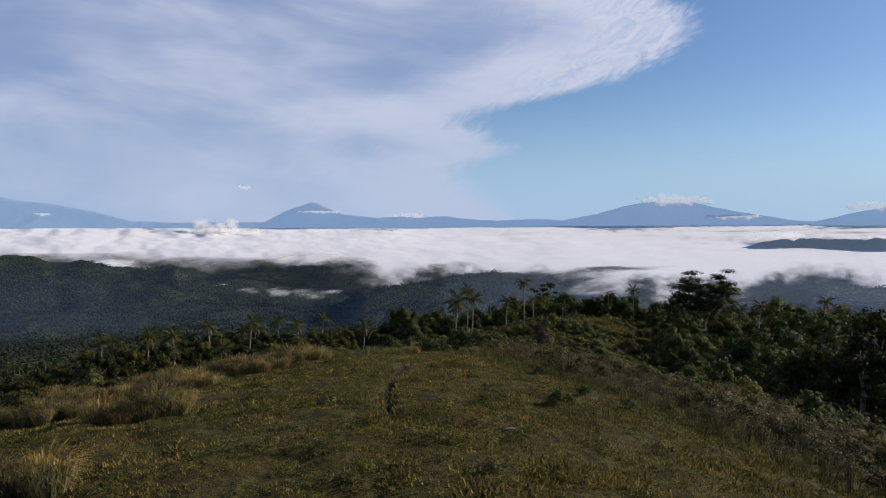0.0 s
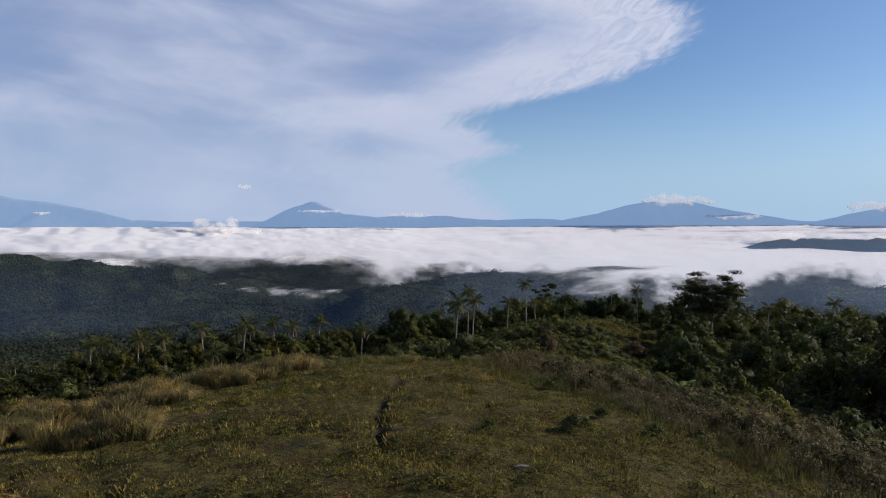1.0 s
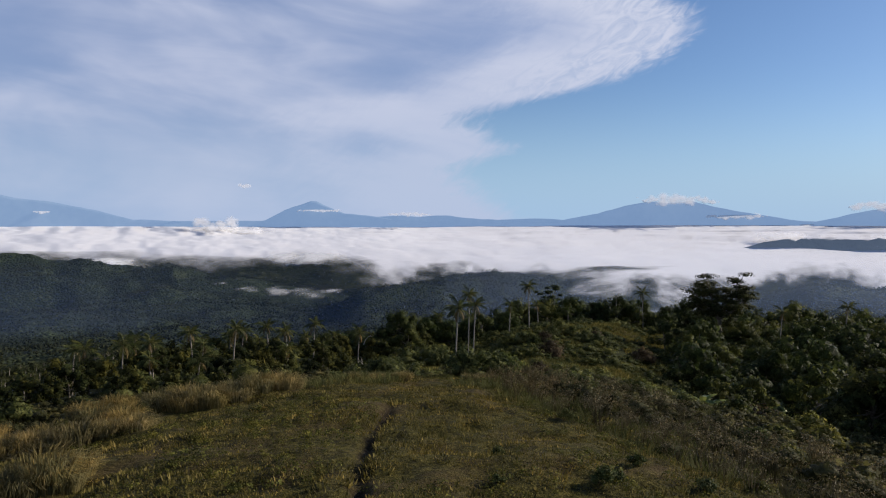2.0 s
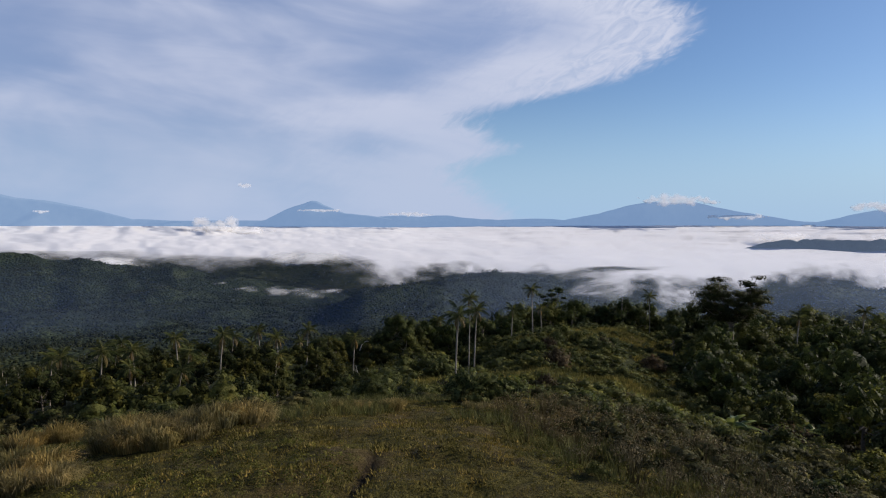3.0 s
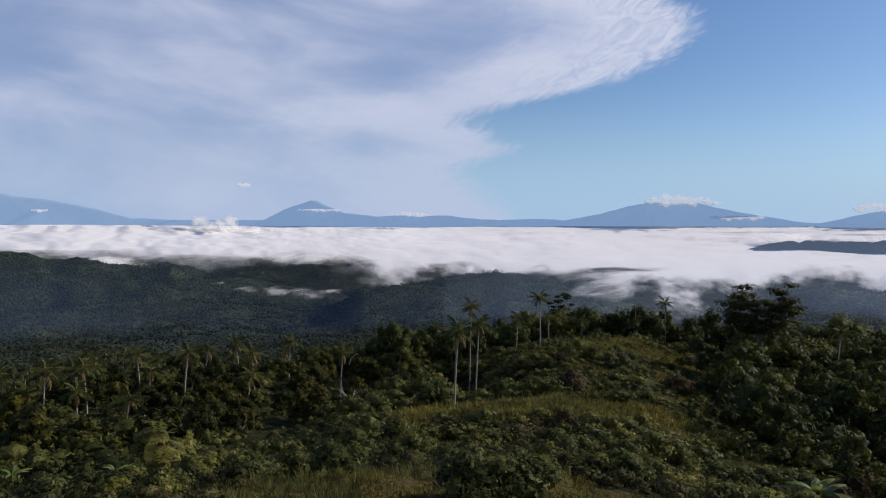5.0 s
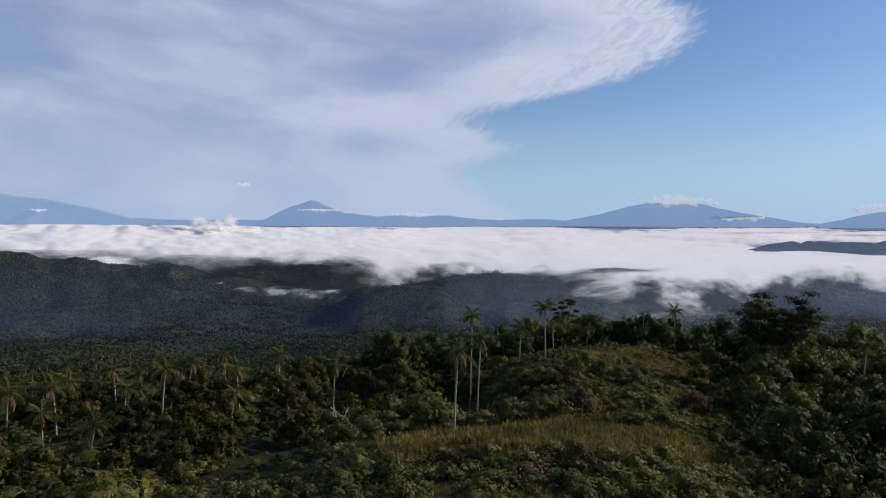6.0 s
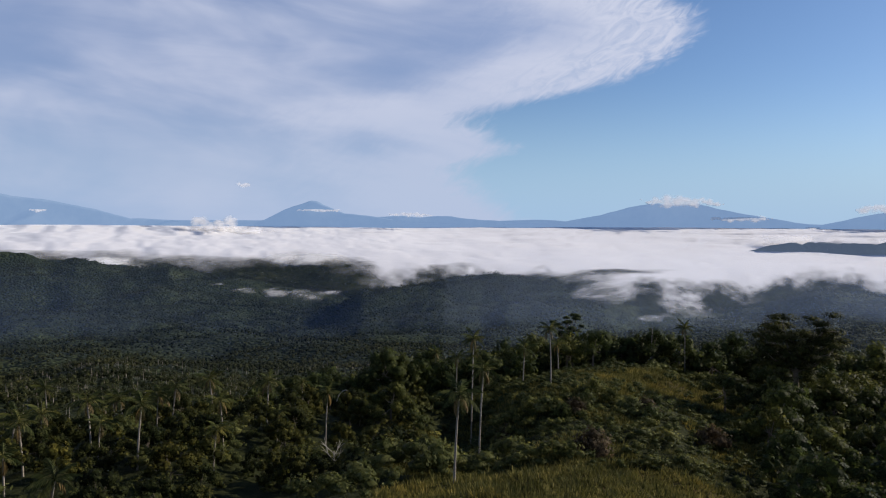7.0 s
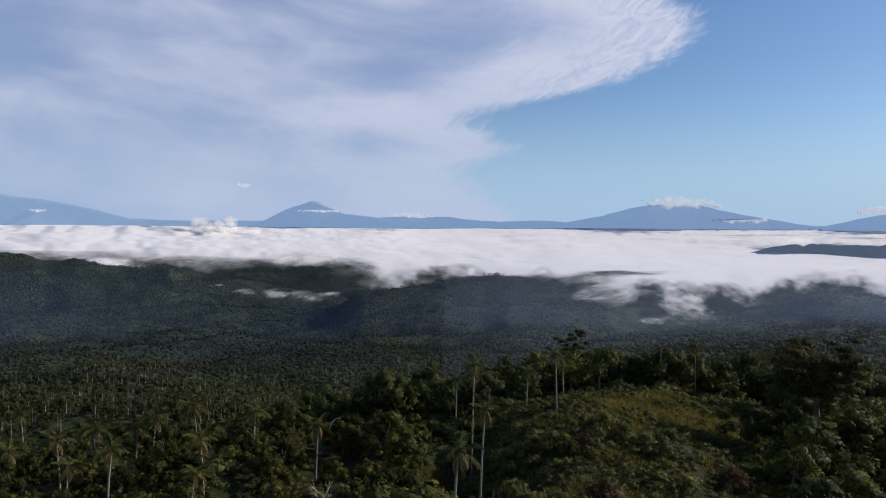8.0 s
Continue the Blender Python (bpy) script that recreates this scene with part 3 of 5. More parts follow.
# ---- heaps of vapour on the fog ----
def fog_heaps(seed):
    """Rounded soft heaps that make up the fog's surface, thick in the middle and thin at the rim."""
    r = np.random.default_rng(seed)
    na, nb = 13, 8
    A, B = np.meshgrid(np.linspace(-1, 1, na), np.linspace(-1, 1, nb))
    A, B = A.ravel(), B.ravel()
    i = np.arange(na * nb).reshape(nb, na)
    quad = np.stack([i[:-1, :-1], i[:-1, 1:], i[1:, 1:], i[1:, :-1]], -1).reshape(-1, 4)
    V, Q, D, S, n = [], [], [], [], 0
    wisps = [(-0.20, 2940, -0.106, 130), (-0.24, 2980, -0.104, 120), (-0.165, 2920, -0.103, 90), (-0.285, 3020, -0.100, 100), (-0.33, 3100, -0.091, 60)]
    for k in range(14):
        if k < len(wisps):
            u0, far = wisps[k][:2]
        elif k % 4 == 0:
            u0 = r.uniform(-0.68, 0.68)
            far = float(fog_front(np.array([u0 * 3000.0]), np.array([3000.0]))[0]) + r.uniform(130, 900)
        else:
            u0, far = r.uniform(-0.70, 0.70), 226.0 / r.uniform(0.012, 0.074)
        x0 = u0 * far
        top = float(fog_top(np.array([x0]), np.array([far]))[0]) - 4.0
        depth = (top - float(land(np.array([x0]), np.array([far]))[0])) / 60.0
        edge = (far - float(fog_front(np.array([x0]), np.array([far]))[0])) / 420.0
        thick = min(depth, edge, 1.0)
        if k < len(wisps):
            thick, top = 0.55, wisps[k][2] * far + Z0
        if thick < 0.42 or (u0 > 0.40 and 4900 < far < 6600):
            continue
        w = r.uniform(90, 260) * (1 + far / 8000)
        w = wisps[k][3] if k < len(wisps) else w
        h = w * r.uniform(0.14, 0.26)
        a2 = A + 0.16 * fbm(A * 1.7 + k, B * 1.7, 1.0, 2, seed)
        b2 = B + 0.22 * fbm(A * 1.9, B * 1.9 + k, 1.0, 2, seed + 3)
        r2 = A * A + B * B
        dome = np.sqrt(np.maximum(1 - r2, 0.0))
        mid = np.array([[x0, far, top]])
        seat = squash(mid)
        k2 = float(np.linalg.norm(seat - CENTRE) / np.linalg.norm(mid - CENTRE))
        P = seat + k2 * np.stack([a2 * w, b2 * w * 0.55 - dome * w * 0.20, h * (b2 - 0.25 + 0.5 * dome)], 1)
        vap = thick * (np.maximum(1 - r2, 0) ** 1.6 * 1.05) - 0.10 + 0.55 * fbm(A * 2.2 + k, B * 2.2, 1.0, 2, seed + 6) * (1 - r2)
        V.append(P), Q.append(quad[(vap[quad] > 0.0).any(1)] + n), D.append(vap)
        S.append(np.stack([A * 0.6 + 0.1, -0.35 * dome, B * 0.5 + 0.70], 1))
        n += len(P)
    me = sheet("fog_heaps", np.concatenate(V), np.concatenate(Q), M_HEAP, {"vapour": np.concatenate(D), "swell": np.concatenate(S)})
    return tagged(new("fog_heaps", me), "soft white and lavender heaps of fog over the valleys", "fog", kind="stuff")


fog_heaps(88)

# ---- far mountains ----
def mountain(name, label, peaks, far, x0, x1, seed, base=0.0, deep=2600, mat=None):
    """A range across the view: peaks are (x, height, half width) in metres at its distance."""
    xs = np.linspace(x0, x1, 260)
    depth = np.linspace(-1, 1, 15)
    X, D = np.meshgrid(xs, depth)
    h = np.zeros_like(X)
    for cx, hh, w, p, cap in peaks:
        h = np.maximum(h, np.minimum(hh * np.maximum(1 - np.abs(X - cx) / w, 0) ** p, cap))
    h = base + h + 0.12 * fbm(X, D * deep, deep, 4, seed) * (0.11 * deep + h) + 0.16 * fbm(X, D * deep * 0.4, 0.34 * deep, 3, seed + 9) * np.minimum(h, 350)
    z = -330 + (h + 330) * (1 - np.abs(D) ** 1.3)
    V = np.stack([X.ravel(), (far + D * deep + fbm(X, D * 0.35 * deep, 0.8 * deep, 2, seed + 4) * 0.35 * deep).ravel(), z.ravel() + Z0], 1)
    i = np.arange(X.size).reshape(X.shape)
    q = np.stack([i[:-1, :-1], i[:-1, 1:], i[1:, 1:], i[1:, :-1]], -1).reshape(-1, 4)
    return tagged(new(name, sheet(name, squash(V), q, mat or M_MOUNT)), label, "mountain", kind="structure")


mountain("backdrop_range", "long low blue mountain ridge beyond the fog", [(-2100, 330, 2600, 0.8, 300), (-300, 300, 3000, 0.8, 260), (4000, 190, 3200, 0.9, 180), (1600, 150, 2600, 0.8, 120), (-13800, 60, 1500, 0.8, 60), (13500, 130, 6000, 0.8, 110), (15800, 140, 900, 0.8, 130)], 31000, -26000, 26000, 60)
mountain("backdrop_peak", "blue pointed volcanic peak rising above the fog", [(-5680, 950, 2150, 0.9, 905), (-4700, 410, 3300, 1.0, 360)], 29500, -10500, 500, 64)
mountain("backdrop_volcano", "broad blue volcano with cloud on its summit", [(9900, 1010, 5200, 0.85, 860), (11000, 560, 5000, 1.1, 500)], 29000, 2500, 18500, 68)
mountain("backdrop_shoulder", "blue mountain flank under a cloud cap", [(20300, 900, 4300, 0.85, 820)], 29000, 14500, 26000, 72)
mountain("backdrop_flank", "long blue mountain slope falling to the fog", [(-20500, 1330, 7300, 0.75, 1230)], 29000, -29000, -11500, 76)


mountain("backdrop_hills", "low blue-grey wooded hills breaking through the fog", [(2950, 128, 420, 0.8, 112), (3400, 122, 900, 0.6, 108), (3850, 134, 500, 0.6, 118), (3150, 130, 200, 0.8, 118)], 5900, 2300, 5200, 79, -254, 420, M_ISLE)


def cloud_bank(name, label, px, py, w, h, far, seed):
    """A bank of puffs grown together far off; place and half sizes as thousandths of its distance, over the eye's level."""
    r = np.random.default_rng(seed)
    na, nb = 64, 26
    a, b = np.meshgrid(np.linspace(-1.25, 1.25, na), np.linspace(-1.6, 1.6, nb))
    a, b = a.ravel() * w, b.ravel() * h
    a2, b2 = a + fbm(a, b, h * 0.9, 3, seed) * h * 0.5, b + fbm(a + 50, b, h * 0.9, 3, seed + 1) * h * 0.5
    body = np.full(a.size, -1.0)
    count = max(4, int(w / h * 2.4))
    for k in range(count):
        f = (k + 0.5) / count * 2 - 1
        size = h * (0.45 + 0.55 * r.random()) * math.sqrt(max(0.12, 1 - f * f))
        cx, cz = f * w + r.normal() * size * 0.3, (r.random() - 0.6) * h * 0.5
        body = np.maximum(body, 1 - ((a2 - cx) / (size * r.uniform(1.2, 2.0))) ** 2 - ((b2 - cz) / size) ** 2)
    deep = np.sqrt(np.maximum(body, 0))
    V = squash(np.stack([(px + a) * far / 1000, np.full(a.size, float(far)), (py + b) * far / 1000 + Z0], 1))
    V = CENTRE + (V - CENTRE) * (1 + (b * 3.2 - deep * h * 0.5) / 1000)[:, None]
    i = np.arange(na * nb).reshape(nb, na)
    quad = np.stack([i[:-1, :-1], i[:-1, 1:], i[1:, 1:], i[1:, :-1]], -1).reshape(-1, 4)
    quad = quad[(body[quad] > -0.5).any(1)]
    g = deep.reshape(nb, na)
    S = np.stack([0.15 - np.clip(np.gradient(g, axis=1).ravel(), -0.2, 0.2), -0.1 * deep, np.full(a.size, 0.9)], 1)
    me = sheet(name, V, quad, M_PUFF, {"vapour": np.clip(body * 0.85 + 0.05, -0.6, 1.0), "swell": S})
    return tagged(new(name, me), label, "cloud", kind="stuff")


for n, (px, py, w, h) in enumerate(((347, 34, 64, 10), (434, 10, 46, 6), (640, 26, 44, 10), (-184, 16, 34, 3.6), (-595, 13, 13, 4), (-50, 11, 34, 4), (535, -3, 12, 5))):
    cloud_bank("cap_cloud", "small white cloud on a distant mountain", px, py, w, h, 27200, 400 + n)
cloud_bank("small_cloud", "tiny white cloud alone in the sky", -293, 53, 10, 5, 24500, 420)
for n, (px, py, w, h) in enumerate(((-335, -5, 30, 15), (-312, -14, 66, 7))):
    cloud_bank("fog_tower", "white cumulus tower rising from the fog", px, py, w, h, 15000, 430 + n)

# ---- vegetation builders ----
def leaf_cloud(rng, blobs, per, size, flat=0.0, slim=0.8):
    """Single leaves or sprays as bent four-cornered blades strewn over the shells of blobs (x, y, z, rx, ry, rz)."""
    vs, ns = [], []
    for bx, by, bz, rx, ry, rz in blobs:
        n = max(3, int(per))
        d = rng.normal(size=(n, 3))
        d /= np.linalg.norm(d, axis=1)[:, None]
        d[:, 2] = np.where(d[:, 2] < -0.35, -d[:, 2], d[:, 2])
        rad = 0.62 + 0.45 * rng.random(n) ** 0.7
        c = np.array([bx, by, bz]) + d * rad[:, None] * np.array([rx, ry, rz])
        nrm = d + rng.normal(size=(n, 3)) * 0.42 + np.array([0, 0, flat])
        nrm /= np.linalg.norm(nrm, axis=1)[:, None]
        t = np.cross(nrm, rng.normal(size=(n, 3)))
        t /= np.linalg.norm(t, axis=1)[:, None] + 1e-9
        b = np.cross(nrm, t)
        s = size * (0.6 + 0.8 * rng.random(n))[:, None]
        t, b = t * s, b * s * slim
        vs.append(np.stack([c - t, c - b - nrm * s * 0.1, c + t - nrm * s * 0.2, c + b - nrm * s * 0.1], 1))
        ns.append(np.repeat((d + np.array([0, 0, 0.25]))[:, None, :], 4, 1))
    v, n = np.concatenate(vs), np.concatenate(ns)
    return v.reshape(-1, 3), np.arange(len(v) * 4).reshape(-1, 4), n.reshape(-1, 3)


def tube(points, radii, sides=6):
    """A bent, tapered round stem."""
    P, n = np.asarray(points, float), len(points)
    V = []
    for i in range(n):
        d = P[min(i + 1, n - 1)] - P[max(i - 1, 0)]
        d = d / (np.linalg.norm(d) + 1e-9)
        a = np.cross(d, (0.3, 1, 0.1))
        a /= np.linalg.norm(a) + 1e-9
        b = np.cross(d, a)
        for k in range(sides):
            w = 2 * math.pi * k / sides
            V.append(P[i] + radii[i] * (math.cos(w) * a + math.sin(w) * b))
    Q = [[i * sides + k, i * sides + (k + 1) % sides, (i + 1) * sides + (k + 1) % sides, (i + 1) * sides + k] for i in range(n - 1) for k in range(sides)]
    return np.array(V), np.array(Q), np.zeros((len(V), 3))


def cores(blobs, k=0.66):
    """The dense leafy mass inside each clump."""
    out = []
    for bx, by, bz, rx, ry, rz in blobs:
        v, q, _ = tube([(0, 0, -0.8 * k), (0, 0, 0.1 * k), (0.05, 0, 0.85 * k)], [0.6 * k, 0.95 * k, 0.25 * k], 4)
        out.append((v * np.array([rx, ry, rz]) + np.array([bx, by, bz]), q, v / k))
    return merge(out)


def merge(parts):
    V, Q, N, o = [], [], [], 0
    for v, q, n in parts:
        V.append(v), Q.append(q + o), N.append(n)
        o += len(v)
    return np.concatenate(V), np.concatenate(Q), np.concatenate(N)


def leafy(name, vqn, mat):
    v, q, n = vqn
    return sheet(name, v, q, mat, {"puff": n}, smooth=False)


def mesh_part(name, mesh, parent, label=""):
    ob = new(name, mesh)
    ob.parent = parent
    return tagged(ob, label) if label else ob


def tree_variant(seed, height, spread, lumps, per, leaf, mat=None, umbrella=False, dense=False):
    """A broadleaved tree with trunk, limbs and a ragged crown, at the origin."""
    rng = np.random.default_rng(seed)
    root = new("broadleaf_tree")
    top = height * 0.55
    bend = rng.normal(size=2) * height * 0.03
    parts = [tube([(0, 0, -1.5), (bend[0] * .5, bend[1] * .5, top * 0.5), (bend[0], bend[1], top)], [0.035 * height, 0.026 * height, 0.015 * height], 7)]
    blobs = []
    for k in range(lumps):
        a = k * 2.4 + rng.normal() * 0.4
        f = math.sqrt((k + 0.5) / lumps)
        r = spread * f * (0.80 + 0.35 * rng.random())
        if umbrella:
            tier = 0.32 + 0.60 * rng.random() ** 0.85
            z = height * tier
            r = spread * math.sqrt(rng.random()) * math.sqrt(max(0.05, 1 - ((tier - 0.58) / 0.50) ** 2)) * 0.95
            q = spread * (0.15 + 0.16 * rng.random())
            s = (q, q, q * 0.42)
        elif dense:
            z = height * (0.40 + 0.44 * (1 - f ** 2.5) * (0.6 + 0.5 * rng.random()) + 0.12 * rng.random())
            q = spread * (0.13 + 0.12 * rng.random())
            s = (q * 1.2, q * 1.2, q * 0.75)
        else:
            z = height * (0.30 + 0.55 * (1 - f * f) + 0.22 * (rng.random() - 0.5))
            q = spread * (0.30 + 0.20 * rng.random())
            s = (q, q, q * 0.80)
        c = np.array([math.cos(a) * r + bend[0], math.sin(a) * r + bend[1], z])
        blobs.append((*c, *s))
        if k % 2 == 0 or umbrella:
            st = np.array([bend[0] * .7, bend[1] * .7, top * (0.55 + 0.4 * rng.random())])
            mid = (st + c) / 2 + np.array([0, 0, -0.04 * height])
            parts.append(tube([st, mid, c], [0.013 * height, 0.008 * height, 0.003 * height], 5))
    v, q, _ = merge(parts)
    mesh_part("trunk", sheet("trunk", v, q, M_BARK), root)
    mesh_part("crown", leafy("crown", merge([leaf_cloud(rng, blobs, per, leaf, 0.5 if umbrella else 0.2), cores(blobs, 0.45 if dense else 0.7)]), mat or M_TREE), root)
    return root


def bare_tree(name, seed, height, mat, forks=5, base_r=0.03):
    """A leafless tree of forking limbs."""
    rng = np.random.default_rng(seed)
    root = new(name)
    top = height * 0.5
    v, q, _ = tube([(0, 0, -0.8), (0.1, 0.05, top * 0.5), (0.05, 0.1, top)], [base_r * height, 0.7 * base_r * height, 0.4 * base_r * height], 6)
    mesh_part("trunk", sheet("trunk", v, q, mat), root)
    for k in range(forks):
        a = k * 2.4 + rng.normal() * 0.3
        st = np.array([0.05, 0.08, top * (0.5 + 0.5 * k / forks)])
        e = st + np.array([math.cos(a), math.sin(a), 0]) * height * 0.22 + np.array([0, 0, height * (0.24 + 0.14 * rng.random())])
        m = (st + e) / 2 + np.array([math.cos(a), math.sin(a), -0.5]) * height * 0.05
        made = [tube([st, m, e], [0.3 * base_r * height, 0.22 * base_r * height, 0.06 * base_r * height], 5)]
        for j in range(3):
            b = a + (j - 1) * 0.9
            e2 = m + np.array([math.cos(b), math.sin(b), 0.7]) * height * (0.13 + 0.08 * rng.random())
            made.append(tube([m, (m + e2) / 2 + np.array([0, 0, 0.1]), e2], [0.16 * base_r * height, 0.11 * base_r * height, 0.03 * base_r * height], 4))
        v, q, _ = merge(made)
        mesh_part("limb", sheet("limb", v, q, mat), root)
    return root


def frond_mesh(name, length, mat, seed):
    """One feathered palm leaf: an arched rib with hanging leaflets, along +x."""
    rng = np.random.default_rng(seed)
    n = 15
    s = np.linspace(0, 1, n)
    rib = np.stack([length * s * (1 - 0.18 * s), rng.normal() * 0.15 * s * s, length * (0.42 * s - 0.62 * s * s)], 1)
    parts = [tube(rib, 0.05 * (1 - 0.85 * s), 3)]
    V, Q = [], []
    for i in range(1, n):
        for side in (-1, 1):
            ln = length * 0.27 * math.sin(math.pi * (0.12 + 0.82 * s[i])) * (0.85 + 0.3 * rng.random())
            p = rib[i]
            tip = p + np.array([ln * 0.55, side * ln * 0.62, -ln * (0.55 + 0.3 * rng.random())])
            w = np.array([length * 0.024, 0, 0.01])
            o = len(V)
            V += [p - w, p + w, tip + w * 0.35, tip - w * 0.2]
            Q.append([o, o + 1, o + 2, o + 3])
    parts.append((np.array(V), np.array(Q), np.tile((0.3, 0, 0.8), (len(V), 1))))
    return leafy(name, merge(parts), mat)


FRONDS = [frond_mesh("frond", 3.2, M_FROND, 5), frond_mesh("frond", 3.6, M_FROND, 6)]
DEAD = frond_mesh("dead_frond", 2.9, M_DEADFROND, 9)


def palm_variant(seed, trunk_h, lean=0.6, count=15, size=1.0, dead=2):
    """A coconut palm at the origin: thin bowed trunk, each frond its own part."""
    rng = np.random.default_rng(seed)
    root = new("coconut_palm")
    a = rng.random() * 6.28
    s = np.linspace(0, 1, 9)
    dx, dy = math.cos(a) * lean, math.sin(a) * lean
    pts = np.stack([dx * s * s, dy * s * s, -1.5 + (trunk_h + 1.5) * s], 1)
    rad = 0.19 - 0.06 * s
    rad[0] = 0.28
    v, q, _ = tube(pts, rad, 7)
    mesh_part("trunk", sheet("trunk", v, q, M_PALMBARK), root)
    for k in range(count + dead):
        old = k >= count
        yaw = k * 137.5 + rng.normal() * 10
        up = -62 + rng.normal() * 8 if old else 62 - 100 * (k / count) + rng.normal() * 7
        ob = mesh_part("frond", DEAD if old else FRONDS[k % 2], root, "brown hanging dead frond" if old else "")
        ob.matrix_basis = pose(dx, dy, trunk_h, 0, -up, yaw) @ Matrix.Scale(size * (0.88 + 0.24 * rng.random()), 4)
    return root


def shrub_mesh(seed, r, h, per, leaf, mat, lumps=7, woody=True, core=True, slim=0.8):
    rng = np.random.default_rng(seed)
    blobs = []
    for k in range(lumps):
        a, f = k * 2.4, math.sqrt(k / lumps)
        q = r * (0.38 + 0.25 * rng.random()) * (1.25 if lumps < 4 else 1.0)
        blobs.append((math.cos(a) * r * f * 0.75, math.sin(a) * r * f * 0.75, h * (0.25 + 0.45 * (1 - f) + 0.2 * rng.random()), q, q, h * 0.36))
    made = [leaf_cloud(rng, blobs, per, leaf, 0.2, slim)]
    if core:
        made.append(cores(blobs))
    if woody:
        for a in np.linspace(0, 5.2, 5):
            made.append(tube([(0, 0, -0.4), (math.cos(a) * r * .25, math.sin(a) * r * .25, h * .35), (math.cos(a) * r * .5, math.sin(a) * r * .5, h * .7)], [0.05, 0.035, 0.012], 4))
    return leafy("shrub", merge(made), mat)


def twig_mesh(seed, r, h, mat):
    """A dry, half-leafless shrub: many thin upright twigs with small leaves."""
    rng = np.random.default_rng(seed)
    made = []
    for k in range(16):
        a, f = rng.random() * 6.28, rng.random()
        e = np.array([math.cos(a) * r * f, math.sin(a) * r * f, h * (0.6 + 0.5 * rng.random())])
        made.append(tube([(0.2 * e[0], 0.2 * e[1], -0.3), 0.55 * e + np.array([0, 0, 0.1]), e], [0.028, 0.018, 0.006], 3))
    blobs = [(math.cos(a) * r * 0.5, math.sin(a) * r * 0.5, h * z, r * 0.6, r * 0.6, h * 0.4) for a, z in zip(np.linspace(0, 5.3, 5), (0.5, 0.7, 0.6, 0.75, 0.55))]
    made.append(leaf_cloud(rng, blobs, 46, 0.075, 0.0, 0.4))
    return leafy("shrub", merge(made), mat)


def tussock_mesh(seed, r, h, blades, mat, bent=True, width=1.0):
    """A clump of long arching grass blades."""
    rng = np.random.default_rng(seed)
    n = blades
    a, f = rng.random(n) * 6.283, np.sqrt(rng.random(n))
    base = np.stack([np.cos(a) * f * r * 0.7, np.sin(a) * f * r * 0.7, np.full(n, -0.15)], 1)
    ln = h * (0.6 + 0.6 * rng.random(n))
    out = np.stack([np.cos(a), np.sin(a), np.zeros(n)], 1) * (f * 0.5 + 0.15 * rng.random(n))[:, None] + rng.normal(size=(n, 3)) * 0.14
    out[:, 2] = 0
    w = np.stack([-np.sin(a), np.cos(a), np.zeros(n)], 1) * ((0.022 + 0.02 * rng.random(n)) * width)[:, None]
    droop = (0.74, 0.55 + 0.35 * rng.random(n)) if bent else (0.62, 0.92)
    mid = base + np.stack([np.zeros(n), np.zeros(n), ln * droop[0]], 1) + out * (ln * 0.45)[:, None]
    tip = base + np.stack([np.zeros(n), np.zeros(n), ln * droop[1]], 1) + out * ln[:, None]
    pf = out * (1.7 if bent else 1.0) + np.array([0, 0, 0.45])
    if not bent:
        V = np.stack([base - w * 1.6, base + w * 1.6, tip + w * 0.3, tip - w * 0.3], 1)
        return leafy("grass_tuft", (V.reshape(-1, 3), np.arange(n * 4).reshape(-1, 4), np.repeat(pf, 4, 0)), mat)
    V = np.stack([base - w, base + w, mid + w * 0.8, mid - w * 0.8, tip + w * 0.15, tip - w * 0.15], 1)
    i = np.arange(n)[:, None] * 6
    Q = np.concatenate([i + np.array([[0, 1, 2, 3]]), i + np.array([[3, 2, 4, 5]])])
    return leafy("grass_tussock", (V.reshape(-1, 3), Q, np.repeat(pf, 6, 0)), mat)


def banana_variant(seed, h):
    """A banana plant: a soft stem and broad arching leaves, each its own part."""
    rng = np.random.default_rng(seed)
    root = new("banana_plant")
    v, q, _ = tube([(0, 0, -0.5), (0.05, 0, h * 0.3), (0.1, 0.02, h * 0.55)], [0.16, 0.13, 0.07], 7)
    mesh_part("stem", sheet("stem", v, q, M_BANANA), root)
    for k in range(8):
        a, up = k * 2.4 + rng.normal() * 0.2, 1.25 - 0.13 * k
        L = h * (0.55 + 0.15 * rng.random())
        s = np.linspace(0, 1, 8)
        rib = np.stack([L * s * math.cos(up) + L * 0.25 * s * s, 0 * s, L * (s * math.sin(up) - 0.55 * s * s)], 1)
        wd = h * 0.085 * np.sin(np.pi * np.clip(0.08 + 0.9 * s, 0, 1)) ** 0.6
        V = np.concatenate([rib + np.stack([0 * s, wd, -0.45 * wd], 1), rib, rib + np.stack([0 * s, -wd, -0.45 * wd], 1)])
        Q = [[j * 8 + i, j * 8 + i + 1, (j + 1) * 8 + i + 1, (j + 1) * 8 + i] for j in range(2) for i in range(7)]
        ob = mesh_part("leaf", leafy("leaf", (V, np.array(Q), np.zeros((len(V), 3))), M_BANANA), root)
        ob.matrix_basis = pose(0.1, 0.02, h * 0.52, 0, 0, math.degrees(a))
    return root


def put(x, y, s=1.0, turn=None, sink=0.0, sz=None):
    return pose(x, y, float(land(x, y)) - sink, 0, 0, random.uniform(0, 360) if turn is None else turn) @ Matrix.Diagonal((s, s, sz or s, 1))


def discard(ob):
    for o in (*ob.children_recursive, ob):
        bpy.data.objects.remove(o)


def place(proto, m):
    """A copy with its own size."""
    ob = copy_thing(proto, m)
    ob.matrix_basis = m
    return ob


rng = np.random.default_rng(11)


